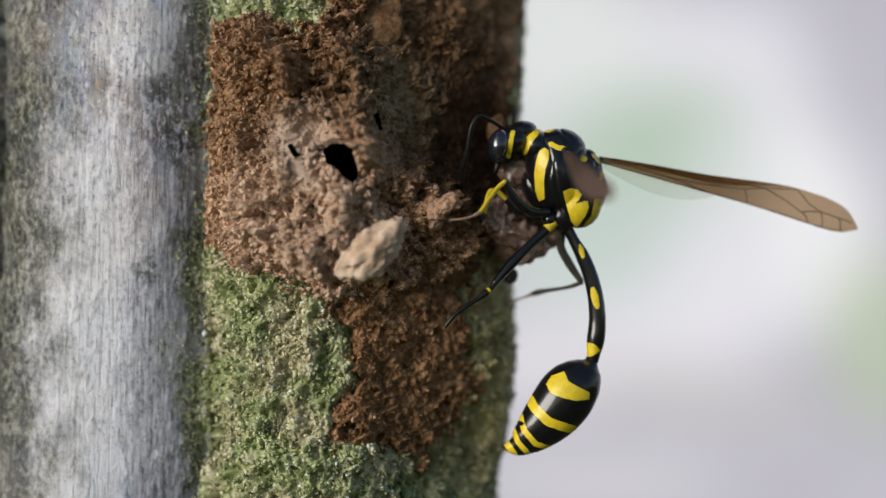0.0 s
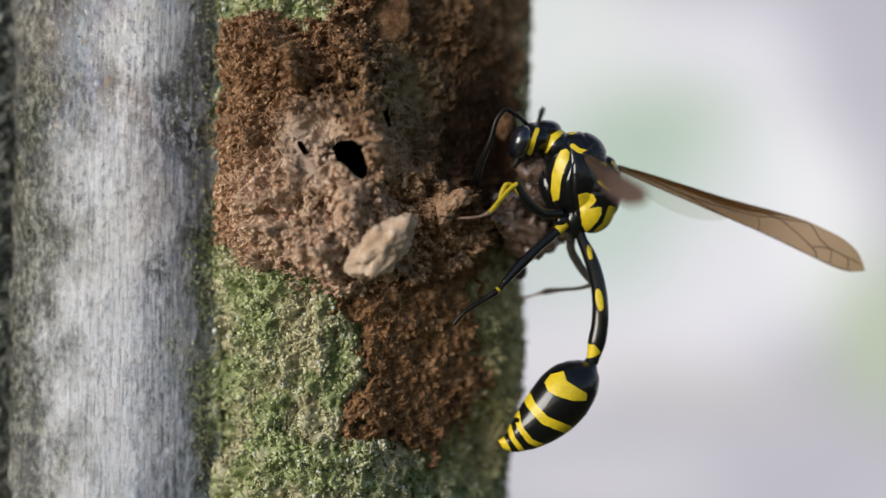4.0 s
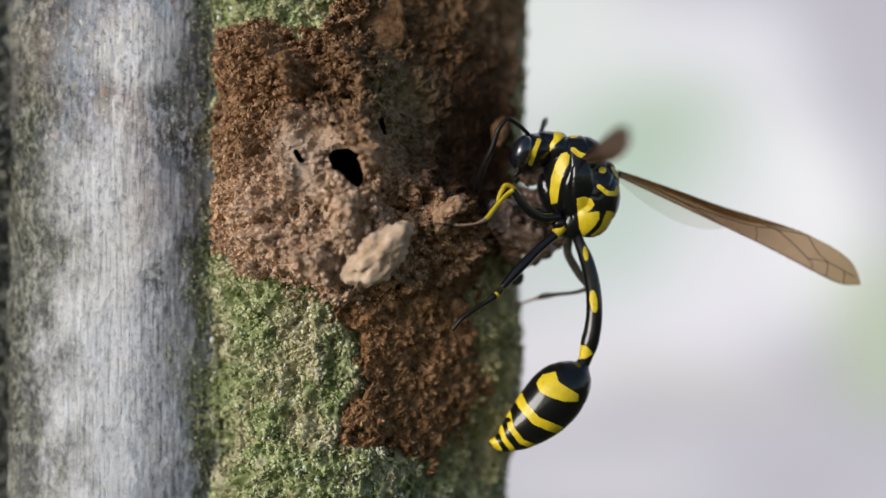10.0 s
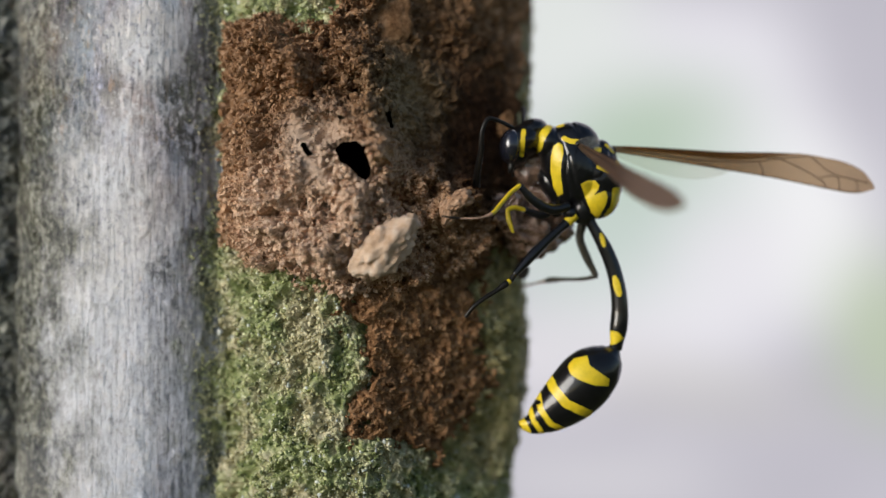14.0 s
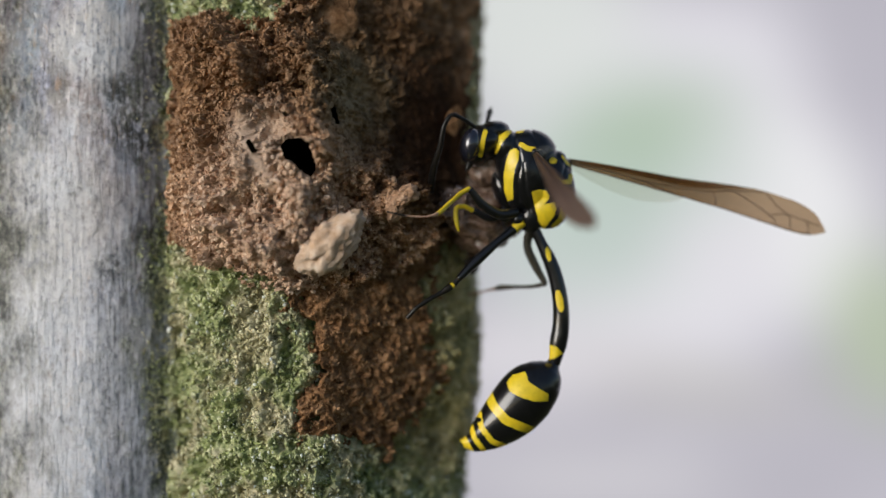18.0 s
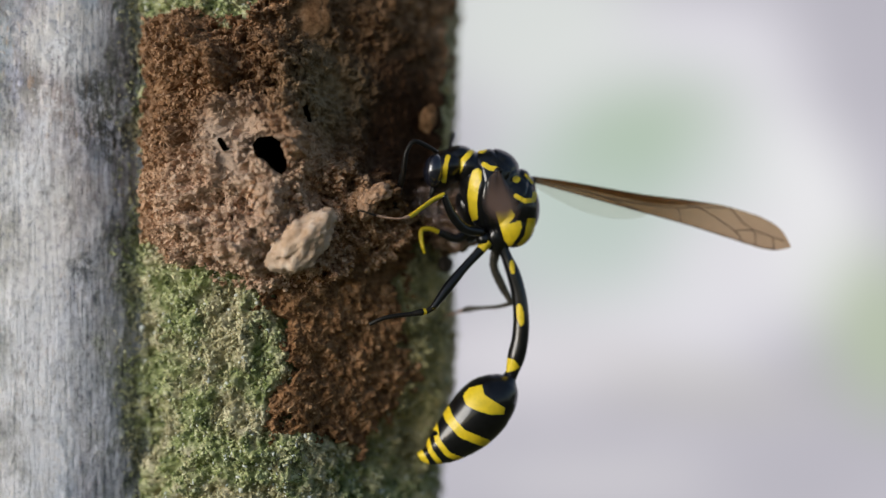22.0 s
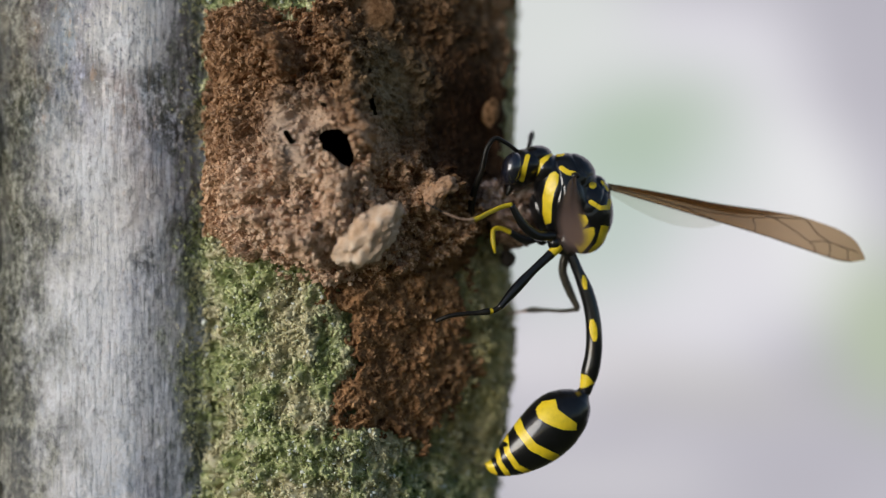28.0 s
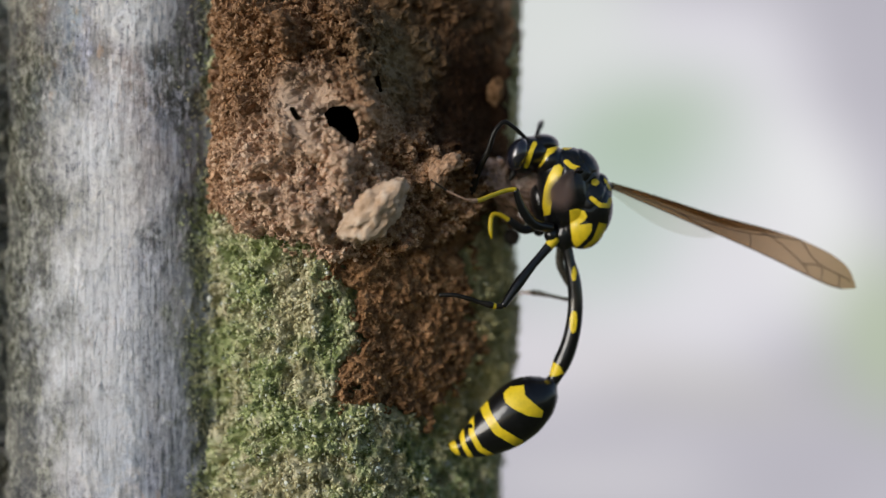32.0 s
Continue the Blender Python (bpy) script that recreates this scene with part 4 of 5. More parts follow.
def build_thorax():
    c = body(988, 362)
    v, f = blob_union(c, [(978, 360, 0, 52, 74, 50, 0), (992, 335, 0.1, 49, 48, 46, 0), (1014, 392, 0.1, 44, 60, 42, 0), (1000, 428, 0.1, 40, 40, 38, 0), (948, 374, 0, 22, 54, 36, 4), (1040, 364, 0.3, 19, 30, 26, 10), (966, 440, 0, 20, 28, 24, 0), (954, 308, 0, 28, 32, 40, 0), (931, 382, 0.3, 17, 38, 27, 8)], 7, 22.0)
    v = groove(v, [[(978, 281), (968, 298), (974, 318), (972, 345), (958, 372), (952, 410)], [(1046, 334), (1026, 336), (1010, 350), (1012, 374), (1024, 388)], [(1056, 352), (1040, 382), (1016, 400), (985, 394)],
                   [(975, 345), (968, 390), (972, 440)], [(1004, 290), (1010, 315), (1022, 334)]], c)
    g = v[f].mean(1)
    uv, near = sheet(g), g[:, 1] < 1.2
    y = stroke(uv, [(931, 310), (942, 296), (966, 279)], 8.5)
    y |= inside(uv, [(958, 318), (968, 316), (973, 323), (969, 337), (958, 353), (950, 374), (944, 402), (934, 403), (932, 384), (938, 355), (947, 334)]) > 0
    y |= stroke(uv, [(980, 313), (988, 322), (999, 327)], 4.5)
    y |= oval(uv, 1028, 353, 7, 6) | oval(uv, 985, 288, 8, 4)
    y |= stroke(uv, [(1018, 381), (1032, 394), (1047, 396), (1053, 386)], 4.2) | stroke(uv, [(1047, 350), (1054, 366)], 2.6)
    y |= inside(uv, [(977, 398), (992, 396), (1004, 402), (1008, 412), (1000, 420), (990, 424), (1015, 424), (1014, 436), (1004, 450), (985, 466), (978, 450)]) > 0
    y |= inside(uv, [(1028, 424), (1042, 428), (1036, 448), (1003, 470), (998, 464), (1014, 452)]) > 0
    return part("thorax", v, f, [BLACK, YELLOW], wasp, body(ROOT_U, ROOT_V), "glossy black thorax with yellow bands", (y & near).astype(int))


build_thorax()


def build_head():
    o = body(917, 290)
    v, f = blob_union(o, [(914, 290, 0, 39, 31, 48, 0), (938, 277, 0.2, 30, 20, 40, 0), (898, 308, 0, 22, 22, 38, 0)], 6, 20.0)
    g = sheet(v[f].mean(1))
    slots = stroke(g, [(923, 275), (914, 291), (905, 313)], 4.2) & (v[f].mean(1)[:, 1] < 0)
    head = part("head", v, f, [BLACK, YELLOW], wasp, o, "shiny black head with a yellow streak behind the eye", slots.astype(int))
    b, bf = ball(4)
    for e in (-1, 1):
        a = radians(-23)
        q = b * np.array([18.5, 25, 29]) * STEP
        q = np.stack([q[:, 0] * math.cos(a) - q[:, 2] * math.sin(a), q[:, 1], q[:, 0] * math.sin(a) + q[:, 2] * math.cos(a)], 1)
        part("eye", q + body(893, 291, e * 1.42), bf, EYE, head, body(893, 291, e * 1.42), "dark glossy compound eye")
    w, wf, _ = tube([(890, 312, -0.5, 7), (884, 321, -0.6, 6.5), (878, 329, -0.7, 4.5), (874, 334, -0.7, 2)], 18, 14)
    part("mandible", w, wf, LEG_DARK, head, body(886, 318, -0.5))
    w, wf, _ = tube([(898, 314, 0.4, 7.5), (892, 326, 0.6, 6.5), (884, 336, 0.7, 4.5), (878, 342, 0.8, 2)], 18, 14)
    part("mandible", w, wf, LEG_DARK, head, body(896, 318, 0.4))
    for line in ([(908, 262, -0.9, 3.5), (890, 244, -1.6, 3.7), (871, 234, -2.2, 3.9), (860, 243, -2.3, 4.0), (840, 282, -2.0, 5.0), (820, 316, -1.2, 6.0), (809, 345, -0.4, 5.5), (808, 356, -0.2, 2.5)],
                 [(930, 262, 1.0, 4), (938, 246, 2.2, 4), (945, 234, 3.4, 5), (948, 229, 3.8, 3)]):
        w, wf, _ = tube(line, 46, 12)
        part("antenna", w, wf, LEG_DARK, head, body(*line[0][:3]), "black bent antenna")
    return head


head = build_head()
HEAD_AT = body(917, 290)

WAIST_AT, TAIL_AT = body(972, 462), body(961, 690)


def build_waist():
    v, f, s = tube([(966, 440, 0, 8), (972, 462, 0, 9), (977, 482, 0, 9.5), (985, 510, 0, 12), (991, 548, 0, 13), (991, 590, 0, 14), (984, 632, 0, 15), (973, 664, 0, 15.5), (965, 684, 0, 12), (960, 697, 0, 10)], 170, 60)
    g = middle(v, f)
    uv = sheet(g)
    y = oval(uv, 985, 503, 4.5, 13) | oval(uv, 989, 588, 6.5, 20)
    y |= inside(uv, [(944, 686), (957, 660), (968, 664), (978, 680), (962, 686)]) > 0
    return part("waist", v, f, [BLACK, YELLOW], wasp, WAIST_AT, "thin curved black waist with yellow spots", (y & (g[:, 1] < 0.2)).astype(int))


def build_abdomen():
    v, f, s = tube([(962, 686, 0, 8), (957, 696, 0, 13), (950, 704, 0, 26), (936, 717, 0, 40), (912, 736, 0, 50), (880, 763, 0, 50), (845, 787, 0, 41), (818, 802, 0, 30), (796, 810, 0, 18), (780, 808, 0, 7), (775, 806, 0, 2)],
                   280, 140, 0.92)
    g = middle(v, f)
    uv = sheet(g)
    y = inside(uv, [(871, 714), (884, 702), (907, 699), (909, 716), (922, 728), (941, 744), (938, 756), (914, 752), (889, 740), (874, 729)]) > 0
    y |= stroke(uv, [(834, 722), (842, 750), (860, 777), (899, 802)], 8)
    y |= stroke(uv, [(815, 752), (816, 785), (830, 811), (853, 826)], 5) & ~oval(uv, 813, 772, 5, 4)
    y |= stroke(uv, [(797, 775), (801, 802), (815, 828)], 4.5)
    y |= stroke(uv, [(779, 796), (790, 824)], 6)
    return part("abdomen", v, f, [BLACK, YELLOW], wasp, TAIL_AT, "drop-shaped black abdomen with yellow bands", y.astype(int))


waist, abdomen = build_waist(), build_abdomen()

# wings: lengthwise along x from the root, width along y
REACH = 21.1
LEAD = ((0, 0.05, 0.18, 0.41, 0.6, 0.72, 0.87, 0.955, 0.99, 1.0), (5, 9, 15, 24, 37, 43, 40, 28, 12, 2))
TRAIL = ((0, 0.3, 0.6, 0.75, 0.9, 0.97, 1.0), (-4, -6, -8, -12, -16, -11, 0))


def rounded(table):
    """A smooth edge from a few widths, closing in a round tip."""
    s = np.linspace(0, 1, 401)
    y = np.interp(s, *table)
    k = np.hanning(61)
    y = np.convolve(np.pad(y, 30, mode="edge"), k / k.sum(), "valid")
    return s, y * np.sqrt(np.clip(1 - np.clip((s - 0.945) / 0.055, 0, 1) ** 2, 0, 1))


LEAD, TRAIL = rounded(LEAD), rounded(TRAIL)


def wing_point(s, w, curl=-0.5):
    """s along the wing, w across it from the rear edge 0 to the front edge 1."""
    a, b = np.interp(s, *TRAIL), np.interp(s, *LEAD)
    y = (a + (b - a) * w) * STEP
    return np.stack([s * REACH, y, 0.10 * np.sin(w * 9) * np.sin(np.pi * np.clip(s * 1.1, 0, 1)) + curl * s * s], -1)


def wing_mesh(name, s0, s1, w0, w1, lift, mat, parent, label="", curl=-0.5):
    s, w = np.meshgrid(s0 + (s1 - s0) * np.linspace(0, 1, 90), np.linspace(w0, w1, 14), indexing="ij")
    w = 1 - (1 - w) * (1 - smooth(s, s0 + 0.55 * (s1 - s0), s1)) if w0 > 0 else w
    p = wing_point(s.ravel(), w.ravel(), curl)
    top, low = p + [0, 0, lift + 0.012], p + [0, 0, lift - 0.012]
    f = grid_faces(90, 14)
    i = np.arange(90 * 14).reshape(90, 14)
    rim = np.concatenate([i[:, 0], i[-1, 1:], i[::-1, -1][1:], i[0, ::-1][1:-1]])
    k = len(p)
    walls = [[a, b, b + k, a + k] for a, b in zip(rim, np.roll(rim, -1))]
    ob = mesh_of(name, np.concatenate([top, low]) * MM, f.tolist() + (f[:, ::-1] + k).tolist() + walls, mat, parent, label)
    return ob


VEINS = (((0, 0.99), (0.3, 0.99), (0.66, 0.98)), ((0, 0.75), (0.1, 0.8), (0.3, 0.82), (0.5, 0.8), (0.62, 0.78)), ((0, 0.45), (0.12, 0.5), (0.27, 0.35), (0.33, 0.2), (0.42, 0.05)),
         ((0, 0.15), (0.15, 0.05), (0.3, 0.03), (0.6, 0.02), (0.95, 0.03)), ((0.27, 0.35), (0.4, 0.45), (0.55, 0.6), (0.62, 0.78)), ((0.55, 0.6), (0.565, 0.3), (0.57, 0.04)),
         ((0.62, 0.78), (0.68, 0.6), (0.76, 0.35), (0.8, 0.2), (0.81, 0.03)), ((0.62, 0.78), (0.7, 0.9), (0.74, 0.97)), ((0.74, 0.97), (0.8, 0.62), (0.85, 0.5), (0.93, 0.52), (0.97, 0.6)),
         ((0.78, 0.3), (0.81, 0.42), (0.85, 0.5)), ((0.85, 0.5), (0.862, 0.25), (0.865, 0.04)), ((0.92, 0.52), (0.932, 0.3), (0.935, 0.06)))


def build_wing(name, label, mat, curl, slim=1.0):
    wing = wing_mesh(name, 0.0, 1.0, 0.0, 1.0, 0.0, mat, wasp, label, curl)
    wing_mesh("front_fold", 0.04, 0.74, 0.6, 1.0, 0.05, mat, wing, "darker folded front edge", curl)
    for line in VEINS:
        a = np.array(line)
        t = np.linspace(0, 1, 26)
        base = np.linspace(0, 1, len(a))
        c = wing_point(np.interp(t, base, a[:, 0]), np.interp(t, base, a[:, 1]), curl)
        k = np.linspace(0, 2 * np.pi, 6, endpoint=False)
        tan = np.gradient(c, axis=0)
        tan /= np.linalg.norm(tan, axis=1)[:, None]
        side = np.cross(tan, [0, 0, 1.0])
        r = 0.038
        v = (c[:, None] + r * (np.cos(k)[None, :, None] * side[:, None] + np.sin(k)[None, :, None] * np.array([0, 0, 1.0]))).reshape(-1, 3)
        i = np.arange(len(v)).reshape(26, 6)
        j = np.roll(i, -1, 1)
        mesh_of("vein", v * MM, np.stack([i[:-1], j[:-1], j[1:], i[1:]], -1).reshape(-1, 4), VEIN, wing, "dark brown vein")
    # the thin clear hind wing lies along the rear edge
    s, w = np.meshgrid(np.linspace(0, 1, 40), np.linspace(0, 1, 8), indexing="ij")
    s, w = s.ravel(), w.ravel()
    p = np.stack([s * 9.5, (-3 - w * 38 * np.sin(np.pi * np.clip(0.05 + s * 0.93, 0, 1)) ** 0.7 * (0.5 + 0.5 * s)) * STEP, -0.25 - 0.4 * s], 1)
    mesh_of("hind_wing", p * MM, grid_faces(40, 8), FILM, wing, "clear thin hind wing")
    for ob in (wing, *wing.children):
        for v in ob.data.vertices:
            v.co.y *= slim
    return wing


far_wing = build_wing("wing", "long narrow amber wing, folded lengthwise", WING, -0.5)
near_wing = build_wing("wing", "brown wing darkened for its shaded side, folded lengthwise", SHADED_WING, 3.5, 0.72)
FAR_AT, NEAR_AT = body(1056, 360, 0.6), body(1000, 332, -1.7)
part_lump, _f = ball(3)
for _u, _v, _e in ((1054, 362, 0.6), (1000, 331, -1.65)):
    part("wing_joint", part_lump * np.array([9, 9, 7]) * STEP + body(_u, _v, _e), _f, LEG_DARK, wasp, body(_u, _v, _e))


def leg(upper, lower, mats_up, mats_low, split_up, split_low, label):
    """A leg in two hinged pieces. Each list: u, v, e, radius. Splits: where along a piece its colours change."""
    hip, knee = body(*upper[0][:3]), body(*lower[0][:3])
    v, f, s = tube(upper, 40, 16)
    k = np.repeat(np.linspace(0, 1, 39), 16)
    top = part("leg", v, f, mats_up, wasp, hip, label, np.concatenate([np.searchsorted(split_up, k), [0, 0]]))
    v, f, s = tube(lower, 60, 14)
    k = np.repeat(np.linspace(0, 1, 59), 14)
    low = part("lower_leg", v, f, mats_low, top, knee, "", np.concatenate([np.searchsorted(split_low, k), [0, len(mats_low) - 1]]))
    return top, low, hip, knee, body(*lower[-1][:3])


for _u, _v, _e, _r in ((944, 438, -0.6, 13), (955, 448, -0.3, 12), (925, 425, 0.6, 12), (962, 452, 0.8, 11)):
    part("coxa", part_lump * np.array([_r, _r, _r * 1.1]) * STEP + body(_u, _v, _e), _f, BLACK, wasp, body(_u, _v, _e))

LEGS = [
    leg([(946, 426, -1.0, 8), (915, 433, -1.6, 9), (884, 420, -2.2, 8), (858, 395, -2.6, 5.5)],
        [(858, 394, -2.6, 4.2), (848, 395, -2.8, 4.2), (815, 405, -4.2, 4.0), (786, 414, -5.6, 3.4), (776, 413, -5.9, 2.0), (745, 400, -6.2, 1.7), (712, 378, -6.6, 1.5)],
        [BLACK], [YELLOW, LEG_PALE, LEG_DARK], [], [0.52, 0.84], "black foreleg with a yellow shin"),
    leg([(950, 444, -0.6, 10), (934, 457, -0.8, 8.5), (905, 478, -1.2, 7.5), (868, 508, -1.7, 9), (833, 540, -2.2, 5.5)],
        [(834, 539, -2.2, 5), (824, 545, -2.3, 5), (812, 548, -2.5, 6), (800, 551, -2.6, 4.5), (775, 555, -2.9, 4), (748, 562, -3.1, 3.8), (727, 573, -3.0, 3.6)],
        [YELLOW, BLACK], [LEG_DARK, YELLOW, LEG_DARK], [0.13], [0.12, 0.17], "black middle leg with a yellow joint"),
    leg([(962, 462, 0.9, 9), (954, 488, 1.0, 7.5), (962, 522, 1.2, 7.5), (977, 560, 1.4, 5)],
        [(978, 560, 1.4, 4.5), (960, 565, 1.8, 3.6), (920, 568, 2.8, 3.6), (897, 570, 3.4, 5.2), (886, 573, 3.8, 3.0), (850, 583, 5.4, 2.2), (835, 586, 6.0, 1.8)],
        [LEG_OLIVE], [LEG_OLIVE, LEG_PALE], [], [0.56], "slender olive hind leg"),
    leg([(930, 415, 0.3, 8), (900, 424, 0.0, 8), (872, 404, -0.4, 6)],
        [(872, 404, -0.4, 4), (854, 393, -0.8, 4.2), (845, 393, -1.0, 4.2), (839, 408, -1.2, 4.4), (838, 424, -1.3, 3.6), (838, 434, -1.2, 2)],
        [BLACK], [YELLOW], [], [], "black foreleg with a yellow shin"),
]


PELLET_AT = body(908, 338, 0.9)
_v, _f2 = ball(4)
_v = _v * (1 + 0.5 * fbm(_v * 1.6, 3, 12) + 0.16 * fbm(_v * 6, 3, 15))[:, None] * np.array([27, 24, 30]) * STEP
pellet = mesh_of("mud_pellet", _v * MM, _f2, WET)
tagged(pellet, "glistening wet brown mud pellet held under the wasp's head", "mud pellet")

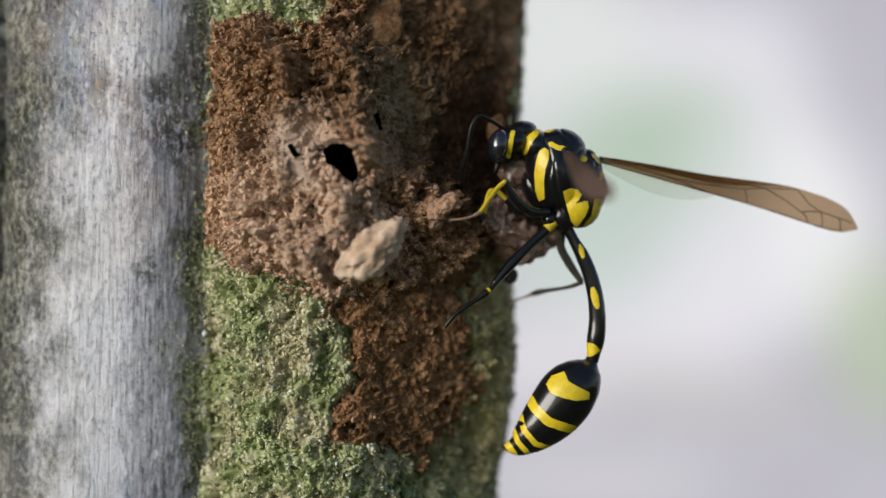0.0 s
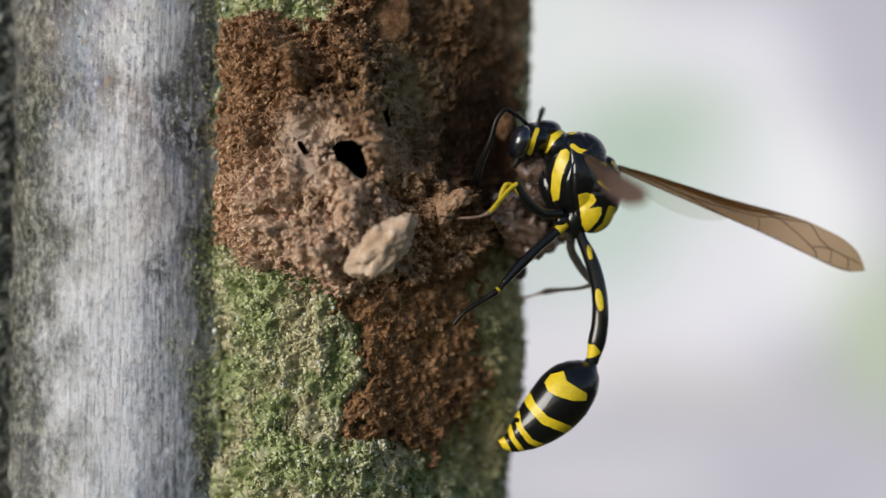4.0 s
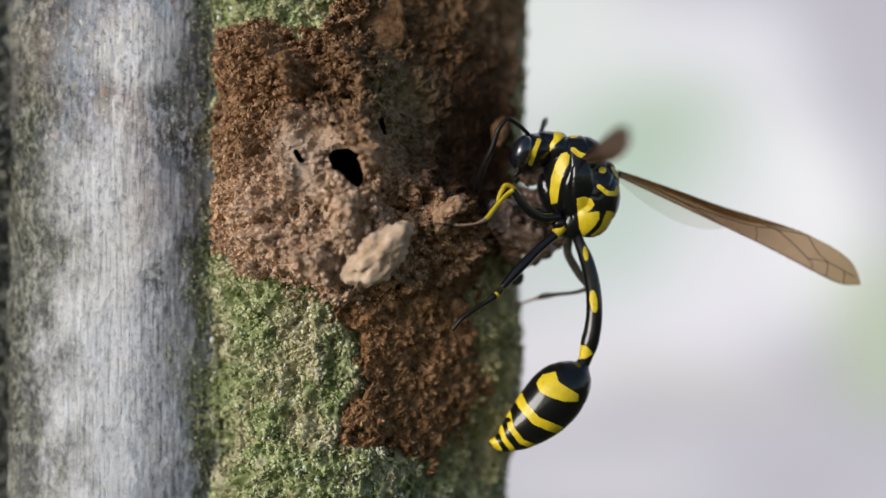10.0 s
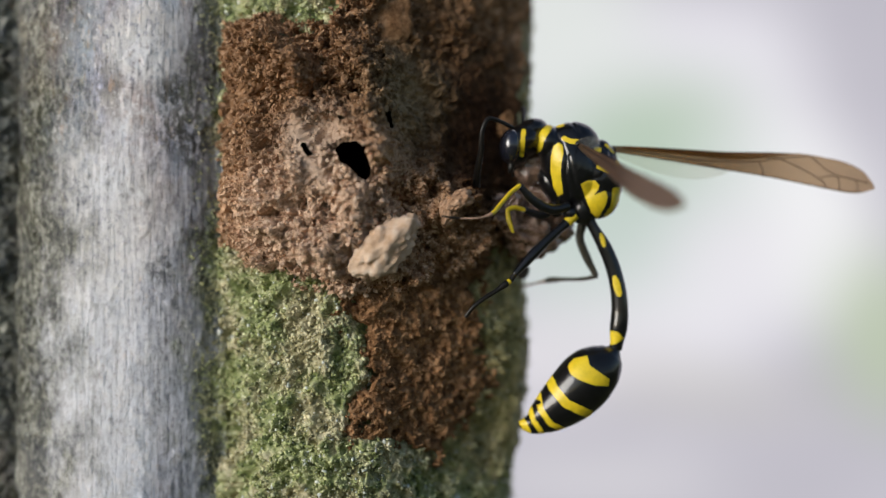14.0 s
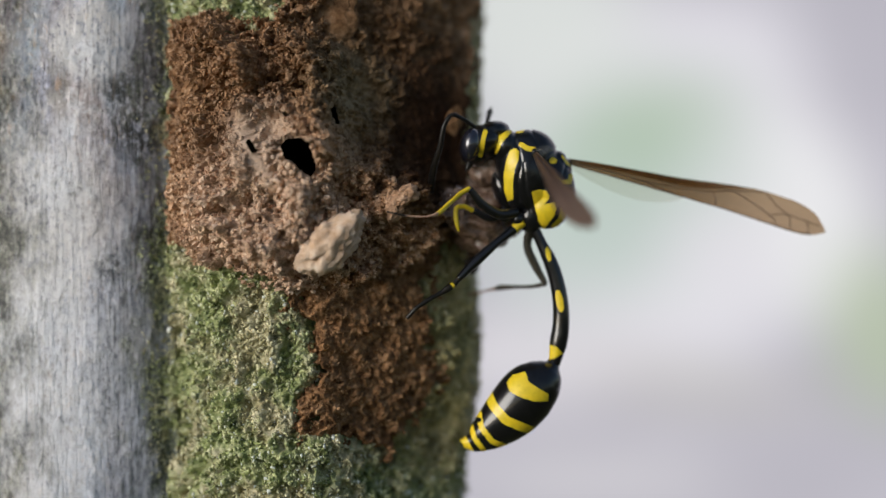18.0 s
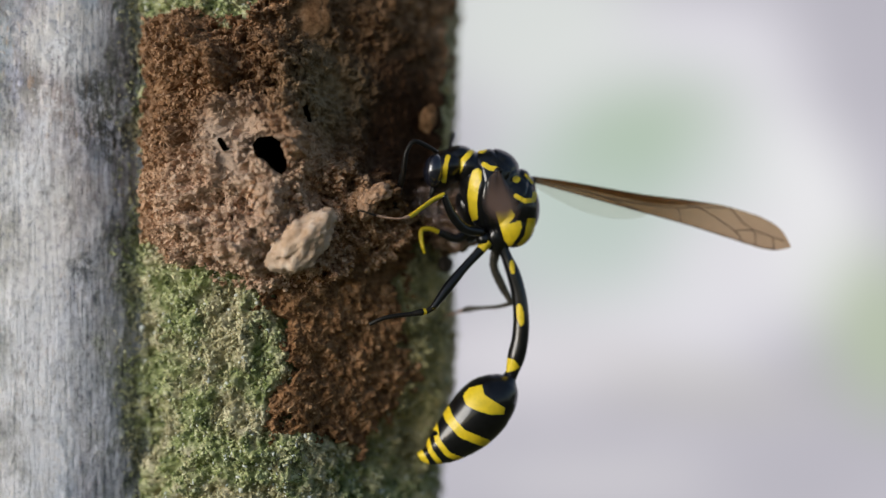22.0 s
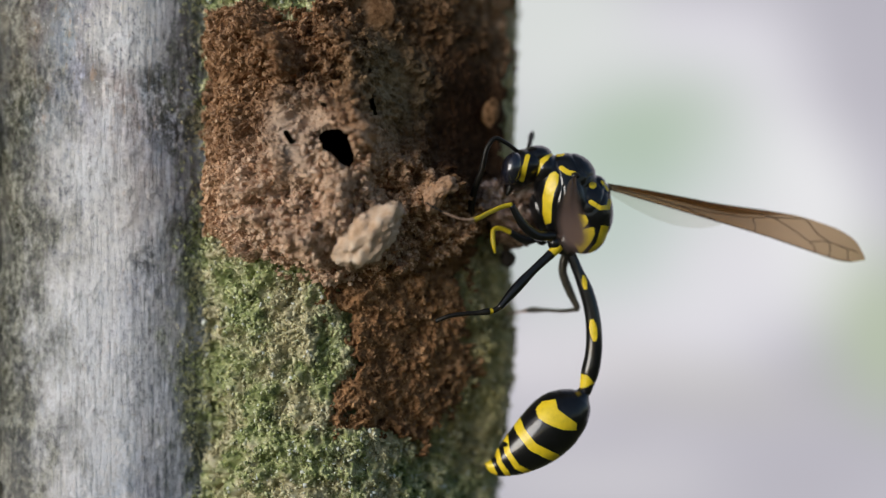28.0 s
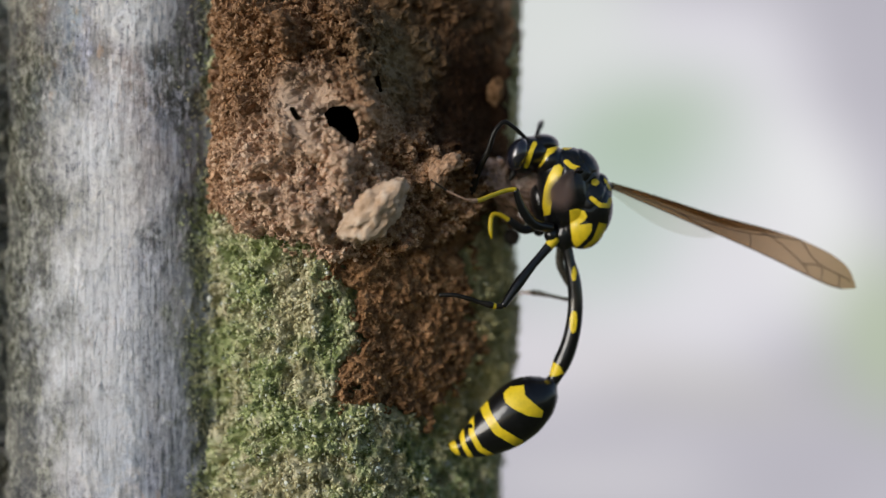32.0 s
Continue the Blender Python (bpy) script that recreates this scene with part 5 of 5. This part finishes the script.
# ---- movement ----
# seconds; x, z and turn of the body; head's shift; turns of wing, waist and abdomen; x and z of the near wing's direction; the waist's shift; the angle to which the near wing bends
WASP = [
    (0, 6.61, 7.03, 16.8, -0.05, -0.03, -2.7, -2.4, -2.8, -0.052, -0.056, -0.01, -0.12, -66),
    (0.5, 6.97, 6.77, 14.0, 0.10, 0.28, -0.6, -0.3, -1.6, -0.035, -0.090, -0.01, -0.18, -65),
    (1, 7.04, 6.81, 13.0, -0.03, 0.11, -2.0, -1.9, -1.2, -0.034, -0.087, -0.01, -0.16, -60),
    (1.5, 7.36, 6.66, 9.5, 0.01, 0.04, -2.5, 1.1, 5.2, -0.052, -0.073, 0.00, 0.03, -59),
    (2, 7.50, 6.20, 9.2, 0.10, -0.09, -2.7, -0.8, -0.7, -0.039, -0.094, 0.01, 0.13, -61),
    (2.5, 8.01, 5.71, 6.8, 0.23, 0.09, -1.0, 0.3, -1.2, -0.002, -0.161, 0.00, 0.10, -66),
    (3, 7.42, 6.36, 9.4, 0.00, 0.00, -2.0, 0.2, -0.8, -0.008, -0.121, 0.01, 0.20, -58),
    (3.5, 7.39, 6.47, 8.5, 0.00, 0.00, -2.6, 1.4, 1.5, -0.017, -0.107, 0.00, 0.11, -54),
    (5.5, 7.01, 7.00, 12.9, -0.08, -0.50, -2.2, -1.8, -1.9, -0.126, 0.014, 0.02, 0.26, -29),
    (6, 6.87, 7.44, 14.5, -0.18, -0.20, -2.0, -0.3, -2.7, -0.049, -0.045, 0.00, 0.03, -38),
    (6.5, 7.78, 6.39, 6.9, 0.08, -0.37, -0.9, 1.7, 2.5, -0.118, -0.010, 0.00, 0.34, 6),
    (7, 7.67, 6.00, 7.0, 0.08, -0.83, -1.8, 0.0, 3.5, -0.114, -0.017, 0.01, 0.34, 28),
    (7.5, 7.66, 6.15, 7.8, 0.14, -0.57, -1.3, 2.3, 2.0, -0.118, -0.016, -0.00, 0.29, 12),
    (8, 7.70, 5.83, 2.6, -0.08, -0.68, -3.0, 2.1, 6.2, -0.109, -0.019, -0.00, 0.41, 26),
    (8.5, 6.74, 6.77, 9.4, -0.39, -0.27, -2.9, 0.8, 0.6, -0.059, -0.023, 0.00, 0.01, -30),
    (9, 7.43, 6.83, 5.0, -0.05, -0.39, -1.2, 1.8, 3.3, -0.118, -0.012, 0.00, 0.20, 1),
    (9.5, 6.87, 7.13, 10.3, -0.39, -0.39, -3.7, -1.7, -1.4, -0.060, -0.017, 0.01, 0.19, -1),
    (10, 7.64, 6.64, 5.9, -0.04, -0.73, -2.1, 1.2, 2.8, -0.110, -0.023, 0.01, 0.36, 20),
    (10.5, 7.08, 7.56, 11.7, -0.32, -0.53, -3.0, 0.0, 0.4, -0.034, -0.011, 0.01, 0.21, 4),
    (11, 7.40, 7.30, 7.2, 0.00, -0.63, -1.8, -0.1, 3.1, -0.092, -0.030, 0.01, 0.35, 31),
    (11.5, 8.61, 5.83, 2.6, 0.18, -0.22, -1.2, 0.8, 0.3, -0.132, -0.006, 0.01, 0.36, -20),
    (12, 7.58, 6.77, 11.4, -0.12, -0.45, -3.6, -3.8, -3.3, -0.084, -0.014, 0.04, 0.35, -5),
    (12.5, 7.27, 6.89, 12.7, -0.28, -0.52, -5.0, -7.7, -5.8, -0.065, -0.011, 0.09, 0.53, 4),
    (13, 6.07, 7.75, 21.4, -0.25, -0.12, -2.9, -4.7, -6.4, -0.062, -0.021, 0.00, 0.01, -35),
    (13.5, 7.29, 7.40, 17.7, 0.05, -0.21, -1.2, -5.3, -12.2, 0.009, -0.148, 0.00, 0.03, -58),
    (14, 6.98, 7.17, 21.8, -0.17, -0.00, -2.0, -6.8, -15.1, 0.042, -0.184, 0.01, 0.05, -55),
    (14.5, 6.91, 7.38, 22.7, -0.18, -0.04, -2.5, -6.5, -11.8, 0.023, -0.148, 0.01, 0.05, -51),
    (16.5, 5.30, 7.89, 32.8, -0.61, -0.13, -5.1, -10.4, -16.0, 0.059, -0.230, -0.08, -0.36, -61),
    (17, 5.94, 7.73, 26.1, -0.23, -0.27, -3.4, -8.7, -10.5, 0.018, -0.144, -0.05, -0.28, -59),
    (17.5, 6.84, 6.91, 20.2, -0.17, -0.29, -2.7, -7.2, -10.1, 0.008, -0.122, -0.04, -0.27, -61),
    (18, 7.55, 6.18, 13.6, 0.06, -0.05, -1.2, -3.1, -5.2, -0.003, -0.152, -0.03, -0.29, -68),
    (18.5, 7.46, 6.30, 12.4, 0.04, -0.36, -1.4, -5.4, -4.5, -0.062, -0.011, -0.03, -0.23, -64),
    (19, 7.74, 5.72, 11.3, -0.11, -0.48, -3.5, -7.4, -5.9, -0.045, -0.033, 0.00, 0.00, -38),
    (19.5, 7.45, 6.19, 11.1, -0.11, -0.42, -3.1, -5.7, -2.4, -0.094, 0.020, 0.00, 0.02, -46),
    (20, 6.17, 6.68, 14.2, 0.05, -0.75, -1.8, -9.9, -1.1, -0.159, 0.037, -0.04, -0.18, 0),
    (20.5, 6.93, 5.08, 7.5, 0.13, -0.68, -2.7, -6.0, 3.4, -0.221, 0.037, 0.00, 0.01, -55),
    (21, 7.24, 4.61, 5.5, 0.36, -0.47, -0.8, -5.8, -2.1, -0.122, 0.032, 0.04, 0.28, -80),
    (21.5, 7.00, 4.39, 11.7, 0.06, -0.47, -4.2, -9.2, -5.1, -0.096, 0.046, 0.09, 0.43, -80),
    (22, 6.83, 4.58, 15.8, 0.01, -0.35, -2.8, -9.1, -7.4, -0.070, -0.013, 0.05, 0.26, -80),
    (22.5, 5.86, 4.45, 18.3, -0.03, -0.54, -3.4, -14.9, -15.9, -0.123, -0.032, 0.01, 0.02, -80),
    (23, 6.32, 5.13, 20.2, -0.10, -0.16, -3.1, -11.6, -12.7, -0.099, -0.109, 0.01, 0.06, -80),
    (23.5, 6.87, 4.52, 16.8, -0.03, -0.25, -1.0, -6.2, -11.3, -0.036, -0.051, 0.02, 0.14, -80),
    (24, 7.39, 3.91, 12.4, 0.10, -0.02, 0.2, -7.0, -11.5, -0.104, -0.099, 0.02, 0.14, -80),
    (24.5, 8.66, 3.27, -0.9, 0.25, 0.10, -0.2, -0.3, -3.6, -0.083, -0.065, 0.02, 0.37, -80),
    (25, 8.58, 4.25, 0.9, -0.08, 0.10, -0.6, 4.3, 7.2, -0.114, -0.023, 0.00, -0.07, -80),
    (25.5, 8.60, 4.02, 0.6, 0.00, 0.15, -0.0, 2.6, 4.0, -0.117, -0.063, -0.00, 0.07, -80),
    (26, 8.72, 3.73, -0.0, 0.00, 0.00, 0.0, -0.0, 0.3, -0.097, -0.056, 0.00, 0.00, -80),
    (26.5, 8.41, 4.05, 4.2, -0.05, -0.15, -0.6, -4.9, -0.9, -0.144, 0.047, 0.01, 0.10, -80),
    (28.5, 7.57, 3.75, 11.9, 0.22, -0.26, 0.6, -3.8, -9.6, -0.130, -0.109, -0.07, -0.64, -80),
    (29, 7.66, 4.22, 11.5, 0.02, -0.19, 0.1, -5.7, -11.4, -0.121, -0.069, -0.09, -0.64, -80),
    (29.5, 8.18, 4.17, 5.0, 0.22, -0.16, 1.1, -2.6, -7.3, -0.129, -0.066, -0.04, -0.49, -80),
    (30, 7.46, 4.50, 13.4, -0.09, -0.38, -1.7, -5.2, -8.2, -0.065, -0.030, -0.05, -0.42, -80),
    (30.5, 6.93, 4.72, 16.7, -0.08, -0.20, -1.6, -5.9, -7.5, -0.119, -0.057, -0.10, -0.70, -80),
    (31, 7.75, 3.89, 11.5, 0.12, -0.14, 0.9, -5.2, -9.9, -0.106, -0.116, -0.09, -0.69, -80),
    (31.5, 8.51, 3.71, 5.4, 0.26, 0.02, 1.6, -2.9, -7.5, -0.118, -0.109, -0.05, -0.54, -80),
    (32, 7.47, 2.55, 5.5, 0.22, -0.06, 0.0, -8.8, -5.3, -0.165, 0.022, -0.04, -0.19, -80),
]


def flat(v):
    return complex(v[0], v[2])


def arm(hip, foot, a, b, side):
    """The knee of a two-piece limb."""
    r = foot - hip
    d = min(max(abs(r), abs(a - b) + 0.01), a + b - 0.01)
    c = (a * a + d * d - b * b) / (2 * a * d)
    return hip + a * (r / abs(r)) * complex(math.cos(math.acos(c)), side * math.sin(math.acos(c)))


def motions():
    spin = lambda z: math.degrees(math.atan2(z.imag, z.real))
    walk(wasp, [(r[0], pose(r[1] * MM, DEEP * MM, LEVEL + r[2] * MM, 0, -r[3], 0)) for r in WASP])
    at = lambda p, turn: pose(p[0] * MM, p[1] * MM, p[2] * MM, 0, -turn, 0)
    swing = lambda r: complex(PELLET_AT[0], PELLET_AT[2]) * complex(math.cos(radians(r[3])), math.sin(radians(r[3])))
    walk(pellet, [(r[0], pose((r[1] + swing(r).real) * MM, (DEEP + PELLET_AT[1]) * MM, LEVEL + (r[2] + swing(r).imag) * MM, 0, -r[3], 0)) for r in WASP])
    walk(head, [(r[0], at(HEAD_AT + np.array([r[4], 0, r[5]]), 0)) for r in WASP])
    lie = Matrix(((1, 0, 0), (0, 0, -1), (0, 1, 0))).to_4x4()
    slope = -math.degrees(math.atan2(575 - 360, 1470 - 1056))
    walk(far_wing, [(r[0], at(FAR_AT, r[6] + slope) @ pose(0, 0, 0, 0, 0, 4) @ lie) for r in WASP])
    walk(waist, [(r[0], at(WAIST_AT + np.array([r[11], 0, r[12]]), r[7])) for r in WASP])
    tail = flat(TAIL_AT - WAIST_AT)
    rows = []
    for r in WASP:
        a = flat(WAIST_AT) + complex(r[11], r[12]) + tail * complex(math.cos(radians(r[7])), math.sin(radians(r[7])))
        rows.append((r[0], at((a.real, TAIL_AT[1], a.imag), r[8])))
    walk(abdomen, rows)
    rows = []
    for r in WASP:
        way = Vector((r[9], -math.sqrt(1 - r[9] ** 2 - r[10] ** 2), r[10]))
        bend = Vector((math.cos(radians(r[13])), 0, math.sin(radians(r[13]))))
        up = (bend - way * bend.dot(way)).normalized().cross(way)
        m = Matrix((way, up, way.cross(up))).transposed().to_4x4()
        m.translation = Vector(NEAR_AT) * MM
        rows.append((r[0], m))
    walk(near_wing, rows)
    first = next(r for r in WASP if r[0] == 26)
    for k, (top, low, hip, knee, foot) in enumerate(LEGS[:3]):
        h0, k0, f0 = flat(hip), flat(knee), flat(foot)
        a, b = abs(k0 - h0), abs(f0 - k0)
        side = 1 if ((k0 - h0) / (f0 - h0)).imag > 0 else -1
        rest = complex(first[1], first[2]) + f0
        up_rows, low_rows = [], []
        for r in WASP:
            e = complex(math.cos(radians(r[3])), math.sin(radians(r[3])))
            goal = rest
            if k == 2:
                # the hind foot stands higher at first, and kicks free once
                goal += 0.5 + 2.6j if r[0] < 20.2 else 0.6j
                goal += complex(8.8, -2.6) if r[0] == 9 else 0
                goal += 1.0j if 13.2 < r[0] < 17.2 else 0
            f = (goal - complex(r[1], r[2])) / e
            n = arm(h0, f, a, b, side)
            t1 = spin((n - h0) / (k0 - h0))
            t2 = spin((f - n) / (f0 - k0))
            up_rows.append((r[0], at(hip, t1)))
            low_rows.append((r[0], at(knee - hip, t2 - t1)))
        walk(top, up_rows)
        walk(low, low_rows)
    # the far foreleg is drawn up at first, then hangs over the wet mud
    top, low, hip, knee, foot = LEGS[3]
    walk(top, [(r[0], at(hip, -22 * (r[0] < 11.2) - 12 * (r[0] in (12.5, 19.5, 20)))) for r in WASP])


motions()
